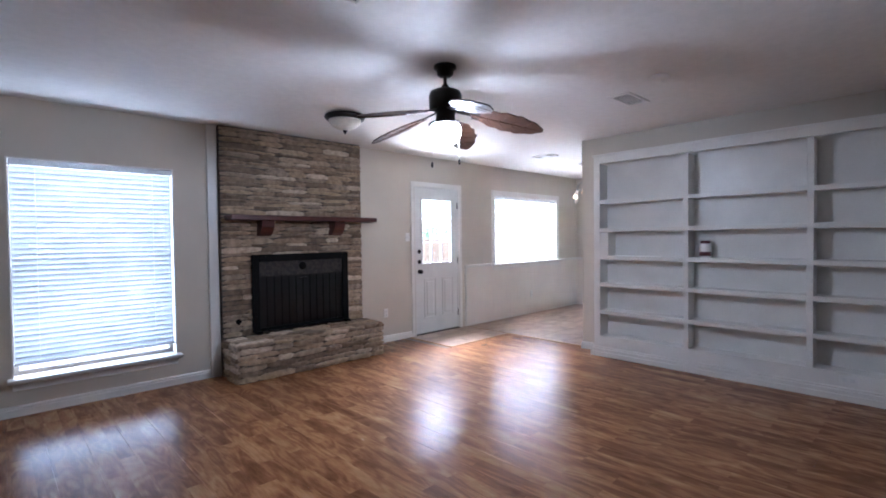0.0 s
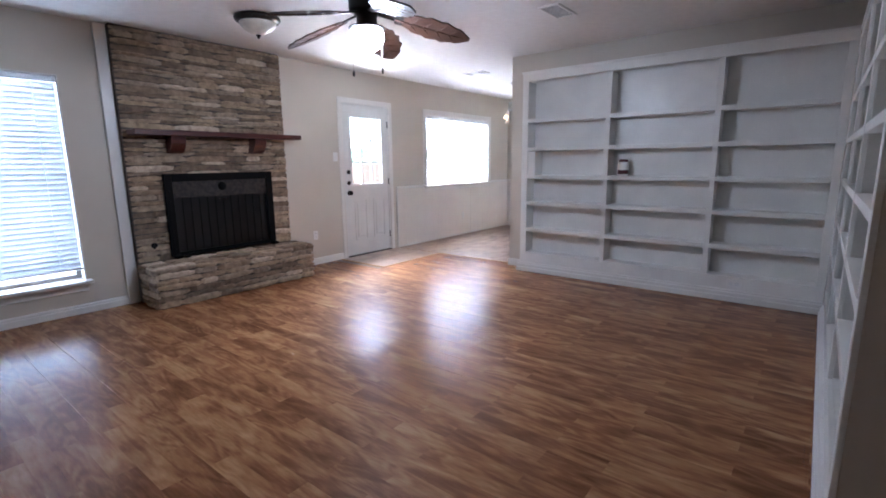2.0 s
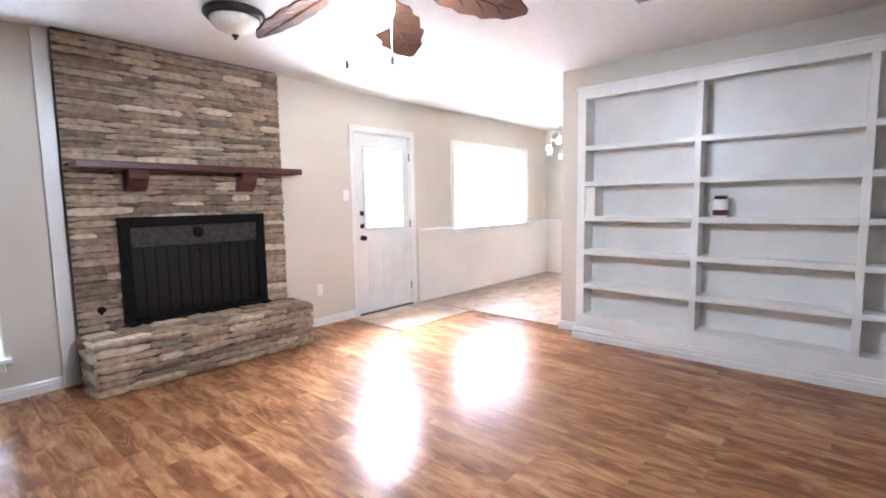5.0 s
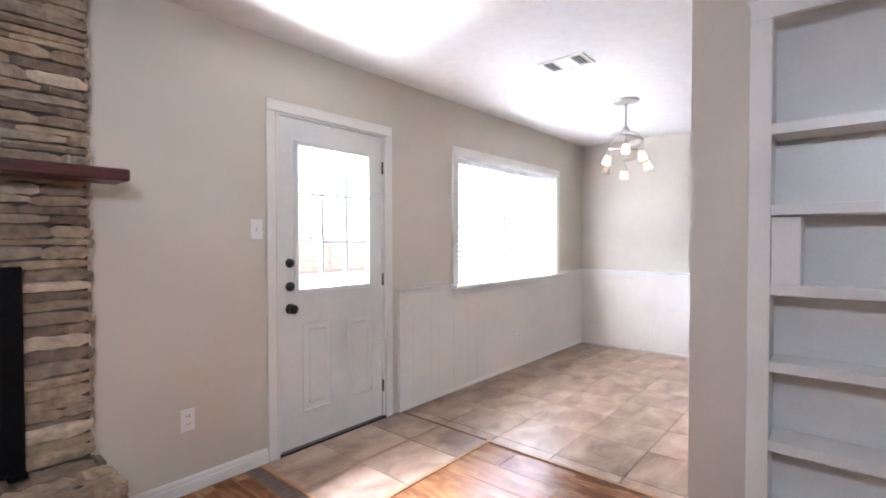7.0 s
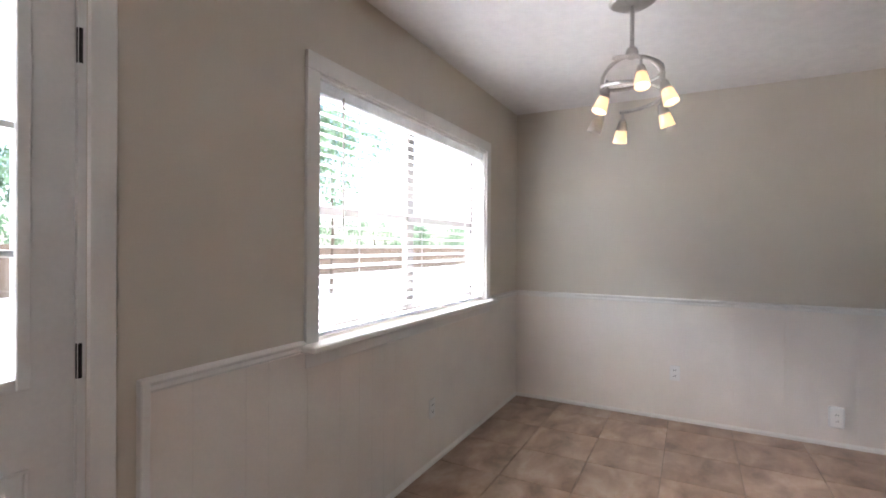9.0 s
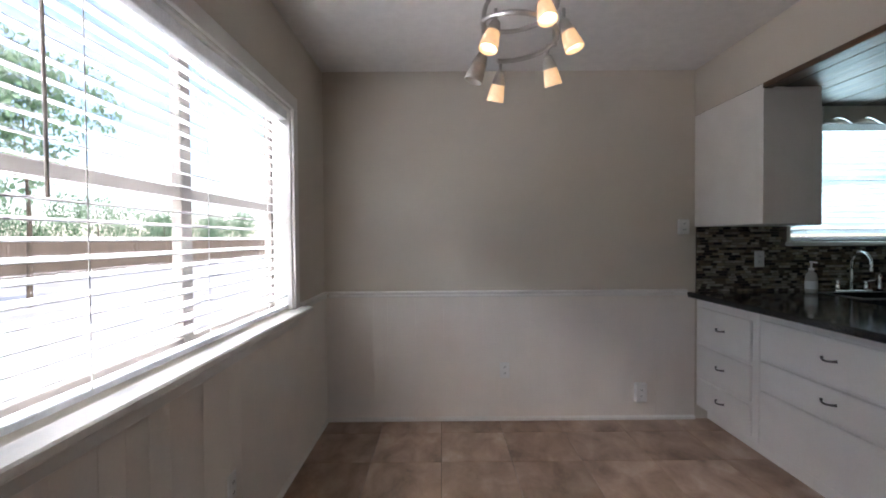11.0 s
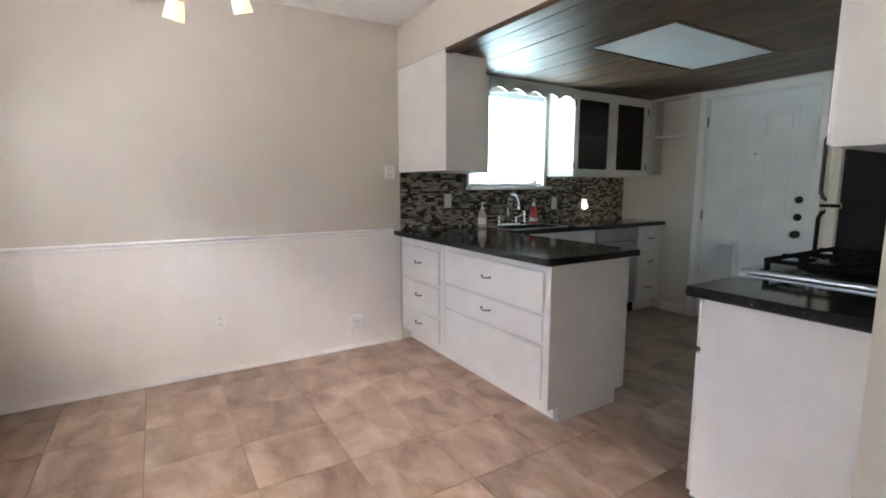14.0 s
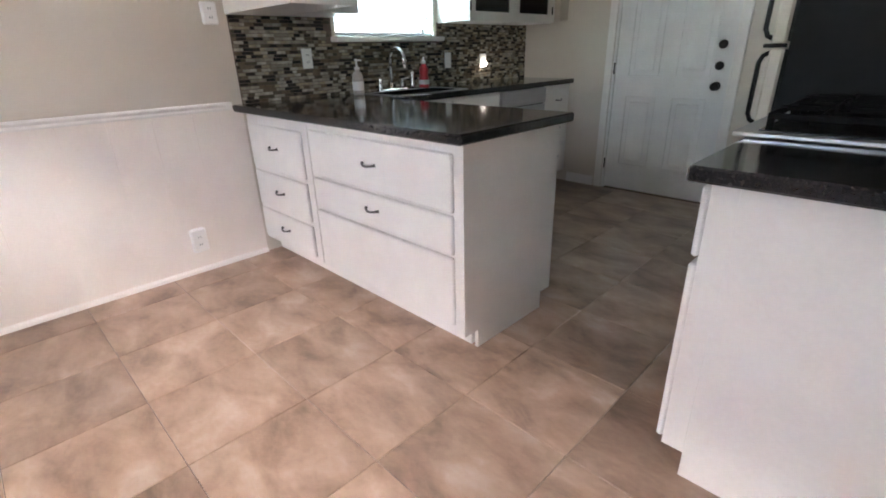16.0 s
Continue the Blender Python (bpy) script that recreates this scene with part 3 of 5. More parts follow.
def knob(o, name, x, y, z, out, r):
    s = 1 if out > 0 else -1
    part(name, lathe((x, y, z), [(r * 1.05, 0), (r * 1.05, 0.006), (r * 0.4, 0.012), (r * 0.4, 0.026), (r * 0.95, 0.034), (r, 0.046), (r * 0.75, 0.058), (0, 0.062)] if r > 0.026 else [(r * 1.15, 0), (r * 1.1, 0.012), (r * 0.7, 0.016), (r * 0.6, 0.022), (0, 0.023)], 20, (0, s, 0)), BRONZE, o, "dark bronze knob", True)


def garden_door():
    D = thing("door_1", (4.79, NW, 0), "white half-glazed garden door with nine panes, closed", "door", kind="structure")
    casing(D, "y", NW, -0.016, 4.36, 5.22, 2.07)
    x0, x1, f = 4.382, 5.200, NW + 0.012
    g = (4.505, 5.085, 0.995, 1.90)
    slab = part("door_leaf", boxes(((x0, f, 0.018), (g[0], f + 0.044, 2.055)), ((g[1], f, 0.018), (x1, f + 0.044, 2.055)), ((g[0], f, 0.018), (g[1], f + 0.044, g[2])), ((g[0], f, g[3]), (g[1], f + 0.044, 2.055))), DOORP, D)
    for a, b, c, d in ((g[0] - 0.022, g[0] + 0.008, g[2] - 0.022, g[3] + 0.022), (g[1] - 0.008, g[1] + 0.022, g[2] - 0.022, g[3] + 0.022), (g[0] + 0.008, g[1] - 0.008, g[2] - 0.022, g[2] + 0.008), (g[0] + 0.008, g[1] - 0.008, g[3] - 0.008, g[3] + 0.022)):
        part("glazing_bead", boxes(((a, f - 0.010, c), (b, f + 0.002, d)), bevel=0.003), DOORP, slab)
    for k in (1, 2):
        u = g[0] + (g[1] - g[0]) * k / 3
        part("glazing_bar", boxes(((u - 0.009, f + 0.006, g[2]), (u + 0.009, f + 0.036, g[3])), bevel=0.002), DOORP, slab)
        z = g[2] + (g[3] - g[2]) * k / 3
        part("glazing_bar", boxes(((g[0], f + 0.007, z - 0.009), (g[1], f + 0.035, z + 0.009)), bevel=0.002), DOORP, slab)
    for i in range(3):
        for j in range(3):
            a, c = g[0] + (g[1] - g[0]) * i / 3, g[2] + (g[3] - g[2]) * j / 3
            p = part("pane", boxes(((a + 0.009, f + 0.020, c + 0.009), (a + (g[1] - g[0]) / 3 - 0.009, f + 0.023, c + (g[3] - g[2]) / 3 - 0.009))), GLASS, slab)
            p.visible_shadow = False
    raised_panel(slab, f, -0.010, 4.545, 4.745, 0.235, 0.775)
    raised_panel(slab, f, -0.010, 4.895, 5.095, 0.235, 0.775)
    for n, z, r in (("deadbolt", 1.167, 0.026), ("deadbolt", 1.022, 0.026), ("door_knob", 0.886, 0.030)):
        knob(D, n, 4.452, f, z, -1, r)
    for z in (1.83, 1.02, 0.24):
        part("hinge", tube([(5.207, f - 0.006, z - 0.045), (5.207, f - 0.006, z + 0.045)], 0.008, 8), BRONZE, D)
    part("threshold", boxes(((4.36, NW - 0.02, 0.0), (5.22, NW + 0.15, 0.016)), bevel=0.003), BRONZE, D)
    for a, b in ((4.36, 4.381), (5.201, 5.22)):
        part("jamb", boxes(((a, NW, 0.0), (b, NW + 0.13, 2.07))), DOORP, D)
    part("jamb", boxes(((4.381, NW, 2.057), (5.201, NW + 0.13, 2.07))), DOORP, D)


garden_door()


def kitchen_door():
    D = thing("door_2", (7.27, SW, 0), "white six-panel kitchen door with dark knobs, closed", "door", kind="structure")
    casing(D, "y", SW, 0.016, 6.83, 7.71, 2.07, 0.066)
    f = SW - 0.012
    slab = part("door_leaf", boxes(((6.852, f - 0.044, 0.012), (7.688, f, 2.055))), DOORP, D)
    for u0, u1 in ((6.97, 7.20), (7.34, 7.57)):
        for z0, z1 in ((0.23, 0.78), (0.95, 1.56), (1.70, 1.90)):
            raised_panel(slab, f, 0.010, u0, u1, z0, z1)
    for n, z, r in (("deadbolt", 1.163, 0.026), ("deadbolt", 1.021, 0.026), ("door_knob", 0.882, 0.030)):
        knob(D, n, 6.912, f, z, 1, r)
    part("peephole", lathe((7.27, f, 1.55), [(0.008, 0), (0.008, 0.004), (0, 0.005)], 12, (0, 1, 0)), BRONZE, D)
    for z in (1.86, 1.0, 0.22):
        part("hinge", tube([(7.697, f + 0.008, z - 0.045), (7.697, f + 0.008, z + 0.045)], 0.008, 8), BRONZE, D)
    for a, b in ((6.83, 6.851), (7.689, 7.71)):
        part("jamb", boxes(((a, SW - 0.15, 0), (b, SW, 2.07))), DOORP, D)
    part("jamb", boxes(((6.851, SW - 0.15, 2.057), (7.689, SW, 2.07))), DOORP, D)


kitchen_door()
fixed("exterior_back", boxes(((6.7, SW - 0.2, 0), (8.35, SW - 0.151, 2.2))), TRIM, "plain backing behind the kitchen door", "wall")


def niche():
    o = thing("wall_niche", (8.06, SW, 1.385), "white recessed niche with one shelf beside the door", "niche", kind="structure")
    part("niche_back", boxes(((7.885, SW - 0.149, 1.385), (8.245, SW - 0.135, 2.13))), WALL, o)
    part("shelf", boxes(((7.887, SW - 0.134, 1.755), (8.243, SW - 0.004, 1.775)), bevel=0.002), TRIM, o)


niche()

# ---------- fireplace ----------
def stone_meshes(rng, count, depth):
    """Ledge stones of unit width and height, rough in outline and face."""
    made = []
    for _ in range(count):
        bm = bmesh.new()
        nx = 6
        top = [1 - rng.uniform(0.02, 0.16) - (0.22 if k in (0, nx) else 0) for k in range(nx + 1)]
        bot = [rng.uniform(0.0, 0.12) + (0.15 if k in (0, nx) else 0) for k in range(nx + 1)]
        rows = []
        for k in range(nx + 1):
            x = k / nx - 0.5
            e = 0.55 if k in (0, nx) else 1
            d = depth * rng.uniform(0.65, 1.0) * e
            rows.append([bm.verts.new((x, 0, bot[k] - 0.5)), bm.verts.new((x, -d * 0.8, bot[k] - 0.47)), bm.verts.new((x, -d, bot[k] * 0.6 + 0.2 - 0.3 + 0.1)), bm.verts.new((x, -d * rng.uniform(0.8, 1), top[k] - 0.62)), bm.verts.new((x, -d * 0.55, top[k] - 0.5)), bm.verts.new((x, 0, top[k] - 0.5))])
        for a, b in zip(rows, rows[1:]):
            for j in range(5):
                bm.faces.new((a[j], b[j], b[j + 1], a[j + 1]))
        bm.faces.new(rows[0])
        bm.faces.new(rows[-1][::-1])
        bmesh.ops.recalc_face_normals(bm, faces=bm.faces[:])
        me = bpy.data.meshes.new("stone")
        bm.to_mesh(me)
        bm.free()
        me.materials.append(STONE)
        made.append(me)
    return made


def lay_stones(rng, parent, meshes, u0, u1, z0, z1, place, skip, hmin=0.038, hmax=0.07, wmin=0.12, wmax=0.34, limit=300):
    n, z = 0, z0
    while z < z1 - 0.008:
        h = min(rng.uniform(hmin, hmax), z1 - z)
        u = u0
        while u < u1 - 0.01 and n < limit:
            w = rng.uniform(wmin, wmax)
            if u + w > u1 - 0.06:
                w = u1 - u
            blocked = [s for s in skip if z + h > s[2] + 0.01 and z < s[3] - 0.01 and u + w > s[0] and u < s[1]]
            if blocked:
                s = blocked[0]
                if u >= s[0] - 0.03:
                    u = s[1]
                    continue
                w = s[0] - u
            ob = new("stone", rng.choice(meshes))
            ob.parent = parent
            m = place(u + w / 2, z + h / 2)
            hh = h * rng.uniform(1.02, 1.22)
            ob.matrix_basis = Matrix.Translation(-ORG[parent.name]) @ m @ Matrix.Diagonal((w * 1.02, rng.uniform(0.55, 1.9), hh, 1))
            n += 1
            u += w
        z += h


def fireplace():
    rng = random.Random(11)
    F = thing("fireplace", (2.61, 4.8, 0), "floor to ceiling stacked ledge stone fireplace with raised hearth", "fireplace", kind="structure")
    sx0, sx1, sz0, sz1 = 2.10, 3.16, 0.385, 1.155
    back = part("chimney_breast", boxes(((1.79, 4.765, 0), (sx0, NW, TOP)), ((sx1, 4.765, 0), (3.42, NW, TOP)), ((sx0, 4.765, 0), (sx1, NW, sz0)), ((sx0, 4.765, sz1), (sx1, NW, TOP))), MORTAR, F)
    part("firebox", boxes(((sx0, 5.3, sz0), (sx1, 5.35, sz1)), ((sx0 - 0.04, NW - 0.01, sz0), (sx0, 5.35, sz1)), ((sx1, NW - 0.01, sz0), (sx1 + 0.04, 5.35, sz1)), ((sx0, NW, sz0 - 0.04), (sx1, 5.35, sz0)), ((sx0, NW, sz1), (sx1, 5.35, sz1 + 0.04))), SOOT, F)
    meshes = stone_meshes(rng, 16, 0.022)
    lay_stones(rng, F, meshes, 1.79, 3.425, 0.38, TOP - 0.01, lambda u, z: pose(u, 4.767, z, rng.uniform(-3, 3), rng.uniform(-1.6, 1.6), 0), [(sx0, sx1, 0.3, sz1)], 0.026, 0.060, 0.15, 0.46)
    lay_stones(rng, F, meshes, 4.77, NW, 0.02, TOP - 0.01, lambda u, z: pose(3.418, u, z, 0, 0, 90), [], 0.030, 0.056, 0.05, 0.09, 60)
    H = thing("hearth", (2.61, 4.56, 0), "raised stone hearth ledge on the wood floor", "hearth", kind="structure")
    part("core", boxes(((1.80, 4.378, 0), (3.43, 4.765, 0.362)), bevel=0.004), MORTAR, H)
    rng = random.Random(5)
    big = stone_meshes(rng, 14, 0.028)
    lay_stones(rng, H, big, 1.785, 3.45, 0.005, 0.372, lambda u, z: pose(u, 4.380, z, rng.uniform(-4, 4), rng.uniform(-2.5, 2.5), 0), [], 0.036, 0.066, 0.15, 0.40)
    lay_stones(rng, H, big, 4.375, 4.765, 0.005, 0.372, lambda u, z: pose(3.428, u, z, 0, 0, 90), [], 0.036, 0.066, 0.13, 0.3)
    lay_stones(rng, H, big, 4.375, 4.765, 0.005, 0.372, lambda u, z: pose(1.802, u, z, 0, 0, -90), [], 0.036, 0.066, 0.13, 0.3)
    flat = Matrix.Rotation(radians(-90), 4, "X")
    y = 4.36
    for w in (0.13, 0.12, 0.15):
        u = 1.785
        while u < 3.44:
            l = min(rng.uniform(0.18, 0.36), 3.45 - u)
            ob = new("cap_stone", rng.choice(big))
            ob.parent = H
            ob.matrix_basis = Matrix.Translation(Vector((u + l / 2, y + w / 2, 0.360)) - ORG[H.name]) @ flat @ Matrix.Diagonal((l * 1.02, rng.uniform(0.9, 1.25), w * 1.1, 1))
            u += l
        y += w
    M = thing("mantel_shelf", (2.66, 4.66, 1.55), "dark red mahogany mantel shelf on two corbels", "mantel")
    part("shelf", boxes(((1.82, 4.565, 1.556), (3.53, 4.765, 1.606)), bevel=0.006), MANTEL, M)
    for x in (2.20, 3.04):
        c = [(4.60, 1.556), (4.765, 1.556), (4.765, 1.40), (4.70, 1.40), (4.655, 1.425), (4.61, 1.49)]
        part("corbel", prism(c, x - 0.065, x + 0.065, "x"), MANTEL, M)
    S = thing("fireplace_screen", (2.63, 4.745, 0.40), "black iron fireplace screen with mesh doors on the hearth", "fire screen")
    x0, x1, z0, z1, y = 2.065, 3.20, 0.405, 1.205, 4.725
    for a, b in (((x0, z0), (x0 + 0.075, z1)), ((x1 - 0.075, z0), (x1, z1)), ((x0 + 0.075, z1 - 0.075), (x1 - 0.075, z1)), ((x0 + 0.075, z0), (x1 - 0.075, z0 + 0.035))):
        part("frame_bar", boxes(((a[0], y - 0.02, a[1]), (b[0], y + 0.01, b[1])), bevel=0.004), IRON, S)
    part("hood_panel", boxes(((x0 + 0.075, y - 0.004, z1 - 0.235), (x1 - 0.075, y + 0.006, z1 - 0.075)), bevel=0.002), HOOD, S, "tarnished bronze patterned band")
    part("mesh_curtain", boxes(((x0 + 0.075, y + 0.008, z0 + 0.035), (x1 - 0.075, y + 0.011, z1 - 0.235))), MESH, S)
    for k in range(1, 12):
        x = x0 + 0.075 + (x1 - x0 - 0.15) * k / 12
        part("fold", tube([(x, y + 0.004, z0 + 0.04), (x, y + 0.004, z1 - 0.24)], 0.003, 6), IRON, S)
    part("medallion", lathe((2.63, y - 0.004, 1.07), [(0.045, 0), (0.042, 0.008), (0.02, 0.014), (0, 0.016)], 20, (0, -1, 0)), IRON, S, smooth=True)
    part("latch", boxes(((2.58, y - 0.012, 0.925), (2.68, y + 0.004, 0.94)), bevel=0.003), BRONZE, S)
    for k in range(7):
        part("rivet", lathe((x0 + 0.035, y - 0.02, 0.47 + k * 0.095), [(0.010, 0), (0.008, 0.005), (0, 0.008)], 10, (0, -1, 0)), IRON, S)
    for x in (x0 + 0.05, x1 - 0.03):
        part("foot", boxes(((x - 0.03, y - 0.075, 0.39), (x + 0.03, y + 0.01, 0.415)), bevel=0.006), IRON, S)
    G = thing("gas_valve", (1.93, 4.735, 0.53), "small round gas key valve set in stone", "valve")
    part("plate", lathe((1.93, 4.745, 0.53), [(0.03, 0), (0.03, 0.008), (0.012, 0.012), (0, 0.016)], 16, (0, -1, 0)), IRON, G)


fireplace()


# ---------- bookcases ----------
def bookcase_east():
    o = thing("bookcase", (5.17, 1.16, 0), "white painted built-in bookcase, three bays, almost empty", "bookcase", "built-in bookcases")
    x0, x1, y0, y1 = 5.10, 5.297, -0.286, 2.575
    part("back_panel", boxes(((x1 - 0.012, y0, 0.0), (x1, y1, 2.245))), SHELF, o)
    stiles = ((y0, y0 + 0.06), (0.590, 0.636), (1.570, 1.616), (2.50, y1))
    for a, b in stiles:
        part("upright", boxes(((x0 + 0.019, a + 0.004, 0.23), (x1 - 0.012, b - 0.004, 2.16))), SHELF, o)
        part("stile", boxes(((x0, a, 0.23), (x0 + 0.019, b, 2.165)), bevel=0.002), SHELF, o)
    part("top_rail", boxes(((x0 - 0.001, y0, 2.165), (x0 + 0.019, y1, 2.245)), bevel=0.002), SHELF, o)
    part("top_board", boxes(((x0 - 0.012, y0, 2.245), (x1, y1 + 0.012, 2.267)), bevel=0.003), SHELF, o)
    part("bottom_board", boxes(((x0 + 0.02, y0, 0.205), (x1 - 0.012, y1, 0.228))), SHELF, o)
    part("bottom_rail", boxes(((x0 - 0.001, y0, 0.10), (x0 + 0.019, y1, 0.230)), bevel=0.002), SHELF, o)
    for a, b in ((y0 + 0.06, 0.590), (0.636, 1.570), (1.616, 2.50)):
        for z in (0.497, 0.810, 1.112, 1.422, 1.736):
            part("shelf", boxes(((x0 + 0.002, a, z - 0.021), (x1 - 0.012, b, z + 0.021)), bevel=0.002), SHELF, o)
    part("chase", boxes(((x0 + 0.003, 2.405, 1.131), (x1 - 0.012, 2.498, 1.394)), bevel=0.002), SHELF, o)
    for z, d in ((0.0, 0.030), (0.052, 0.022), (0.088, 0.012)):
        part("base_moulding", boxes(((x0 - d, y0, z), (x0 + 0.019, y1 + d, z + (0.052 if z == 0 else 0.036 if z < 0.06 else 0.02))), bevel=0.004), TRIM, o)
    q = thing("outlet", (5.098, 0.36, 0.17), "white electrical outlet plate in bookcase base", "outlet")
    part("plate", boxes(((5.092, 0.30, 0.135), (5.10, 0.42, 0.205)), bevel=0.002), PLASTIC, q)
    for y in (0.335, 0.385):
        part("socket", boxes(((5.089, y - 0.016, 0.155), (5.0925, y + 0.016, 0.185)), bevel=0.002), DOORP, q)


def bookcase_south():
    o = thing("bookcase", (3.6, -0.42, 0), "white painted built-in bookcase along a side wall, empty", "bookcase", "built-in bookcases")
    y1, y0, x0, x1 = -0.29, -0.557, 2.045, 5.02
    part("back_panel", boxes(((x0, y0, 0), (x1, y0 + 0.012, 2.20))), SHELF, o)
    edges = [2.045, 3.03, 4.01, 4.96]
    part("end_panel", boxes(((x0, y0 - 0.001, 0.0), (x0 + 0.022, y1 - 0.0195, TOP - 0.005)), bevel=0.002), WALL, o)
    for k, a in enumerate(edges):
        part("upright", boxes(((a + 0.022, y0 + 0.012, 0.23), (a + 0.056, y1 - 0.019, 2.16))), SHELF, o)
        part("stile", boxes(((a - 0.002, y1 - 0.019, 0.23), (a + 0.06, y1, 2.155)), bevel=0.002), SHELF, o)
    part("filler_strip", boxes(((x0 - 0.002, y1 - 0.019, 2.215), (x0 + 0.06, y1, TOP - 0.004)), bevel=0.002), WALL, o)
    part("top_rail", boxes(((x0, y1 - 0.019, 2.155), (x1, y1 + 0.001, 2.215)), bevel=0.002), SHELF, o)
    part("top_board", boxes(((x0 + 0.022, y0, 2.215), (x1, y1 + 0.012, 2.237)), bevel=0.003), SHELF, o)
    part("bottom_board", boxes(((x0 + 0.022, y0 + 0.012, 0.205), (x1, y1 - 0.02, 0.228))), SHELF, o)
    part("bottom_rail", boxes(((x0, y1 - 0.019, 0.10), (x1, y1 + 0.001, 0.230)), bevel=0.002), SHELF, o)
    for a, b in zip(edges, edges[1:]):
        for z in (0.515, 0.815, 1.11, 1.415, 1.725):
            part("shelf", boxes(((a + 0.058, y0 + 0.012, z - 0.021), (b + 0.002, y1 - 0.002, z + 0.021)), bevel=0.002), SHELF, o)
    for z, d, h in ((0.0, 0.030, 0.052), (0.052, 0.022, 0.036), (0.088, 0.012, 0.02)):
        part("base_moulding", boxes(((x0 - d * 0.5, y1 - 0.019, z), (x1 - 0.02, y1 + d, z + h)), bevel=0.004), TRIM, o)


bookcase_east()
bookcase_south()
fixed("filler", boxes(((5.02, SW, 0), (5.297, -0.29, 2.215))), SHELF, "white painted corner filler between the bookcases", "trim")


def white_tub():
    o = thing("plastic_tub", (5.185, 1.44, 1.131), "white plastic tub with maroon cap and maroon print on a shelf", "tub")
    part("body", lathe((5.185, 1.44, 1.132), [(0.048, 0), (0.052, 0.008), (0.052, 0.12), (0.045, 0.135), (0.04, 0.138)], 24), PLASTIC, o, smooth=True)
    part("cap", lathe((5.185, 1.44, 1.270), [(0.043, 0), (0.045, 0.004), (0.043, 0.028), (0, 0.03)], 24), CAPRED, o, "dark maroon screw cap")
    part("label", lathe((5.185, 1.44, 1.148), [(0.0526, 0), (0.0532, 0.002), (0.0532, 0.040), (0.0526, 0.042)], 24), CAPRED, o, "dark maroon printed band")
    part("handle", tube([(5.16, 1.488, 1.25), (5.155, 1.512, 1.24), (5.155, 1.512, 1.19), (5.16, 1.488, 1.175)], 0.006, 8), PLASTIC, o)


white_tub()


def tripod():
    o = thing("folded_tripod", (1.98, -0.45, 0), "black folded tripod leaning against the bookcase end", "tripod")
    for dx, dy in ((0, 0), (-0.045, -0.02), (0.01, -0.05)):
        a, b = Vector((1.975 + dx, -0.40 + dy, 0.03)), Vector((2.005 + dx * 0.3, -0.74 + dy, 0.95))
        leg = part("leg", tube([a, b], 0.017, 10), IRON, o)
        part("foot", lathe((a.x, a.y, 0.0), [(0.020, 0), (0.023, 0.015), (0.020, 0.04), (0.016, 0.06)], 12), BLACKENAMEL, leg)
        c = a.lerp(b, 0.09)
        part("clamp", boxes((c - Vector((0.021, 0.021, 0.022)), c + Vector((0.021, 0.021, 0.022))), bevel=0.005), BLACKENAMEL, leg)
    part("head", boxes(((1.94, -0.82, 0.92), (2.03, -0.72, 1.0)), bevel=0.012), BLACKENAMEL, o)


tripod()


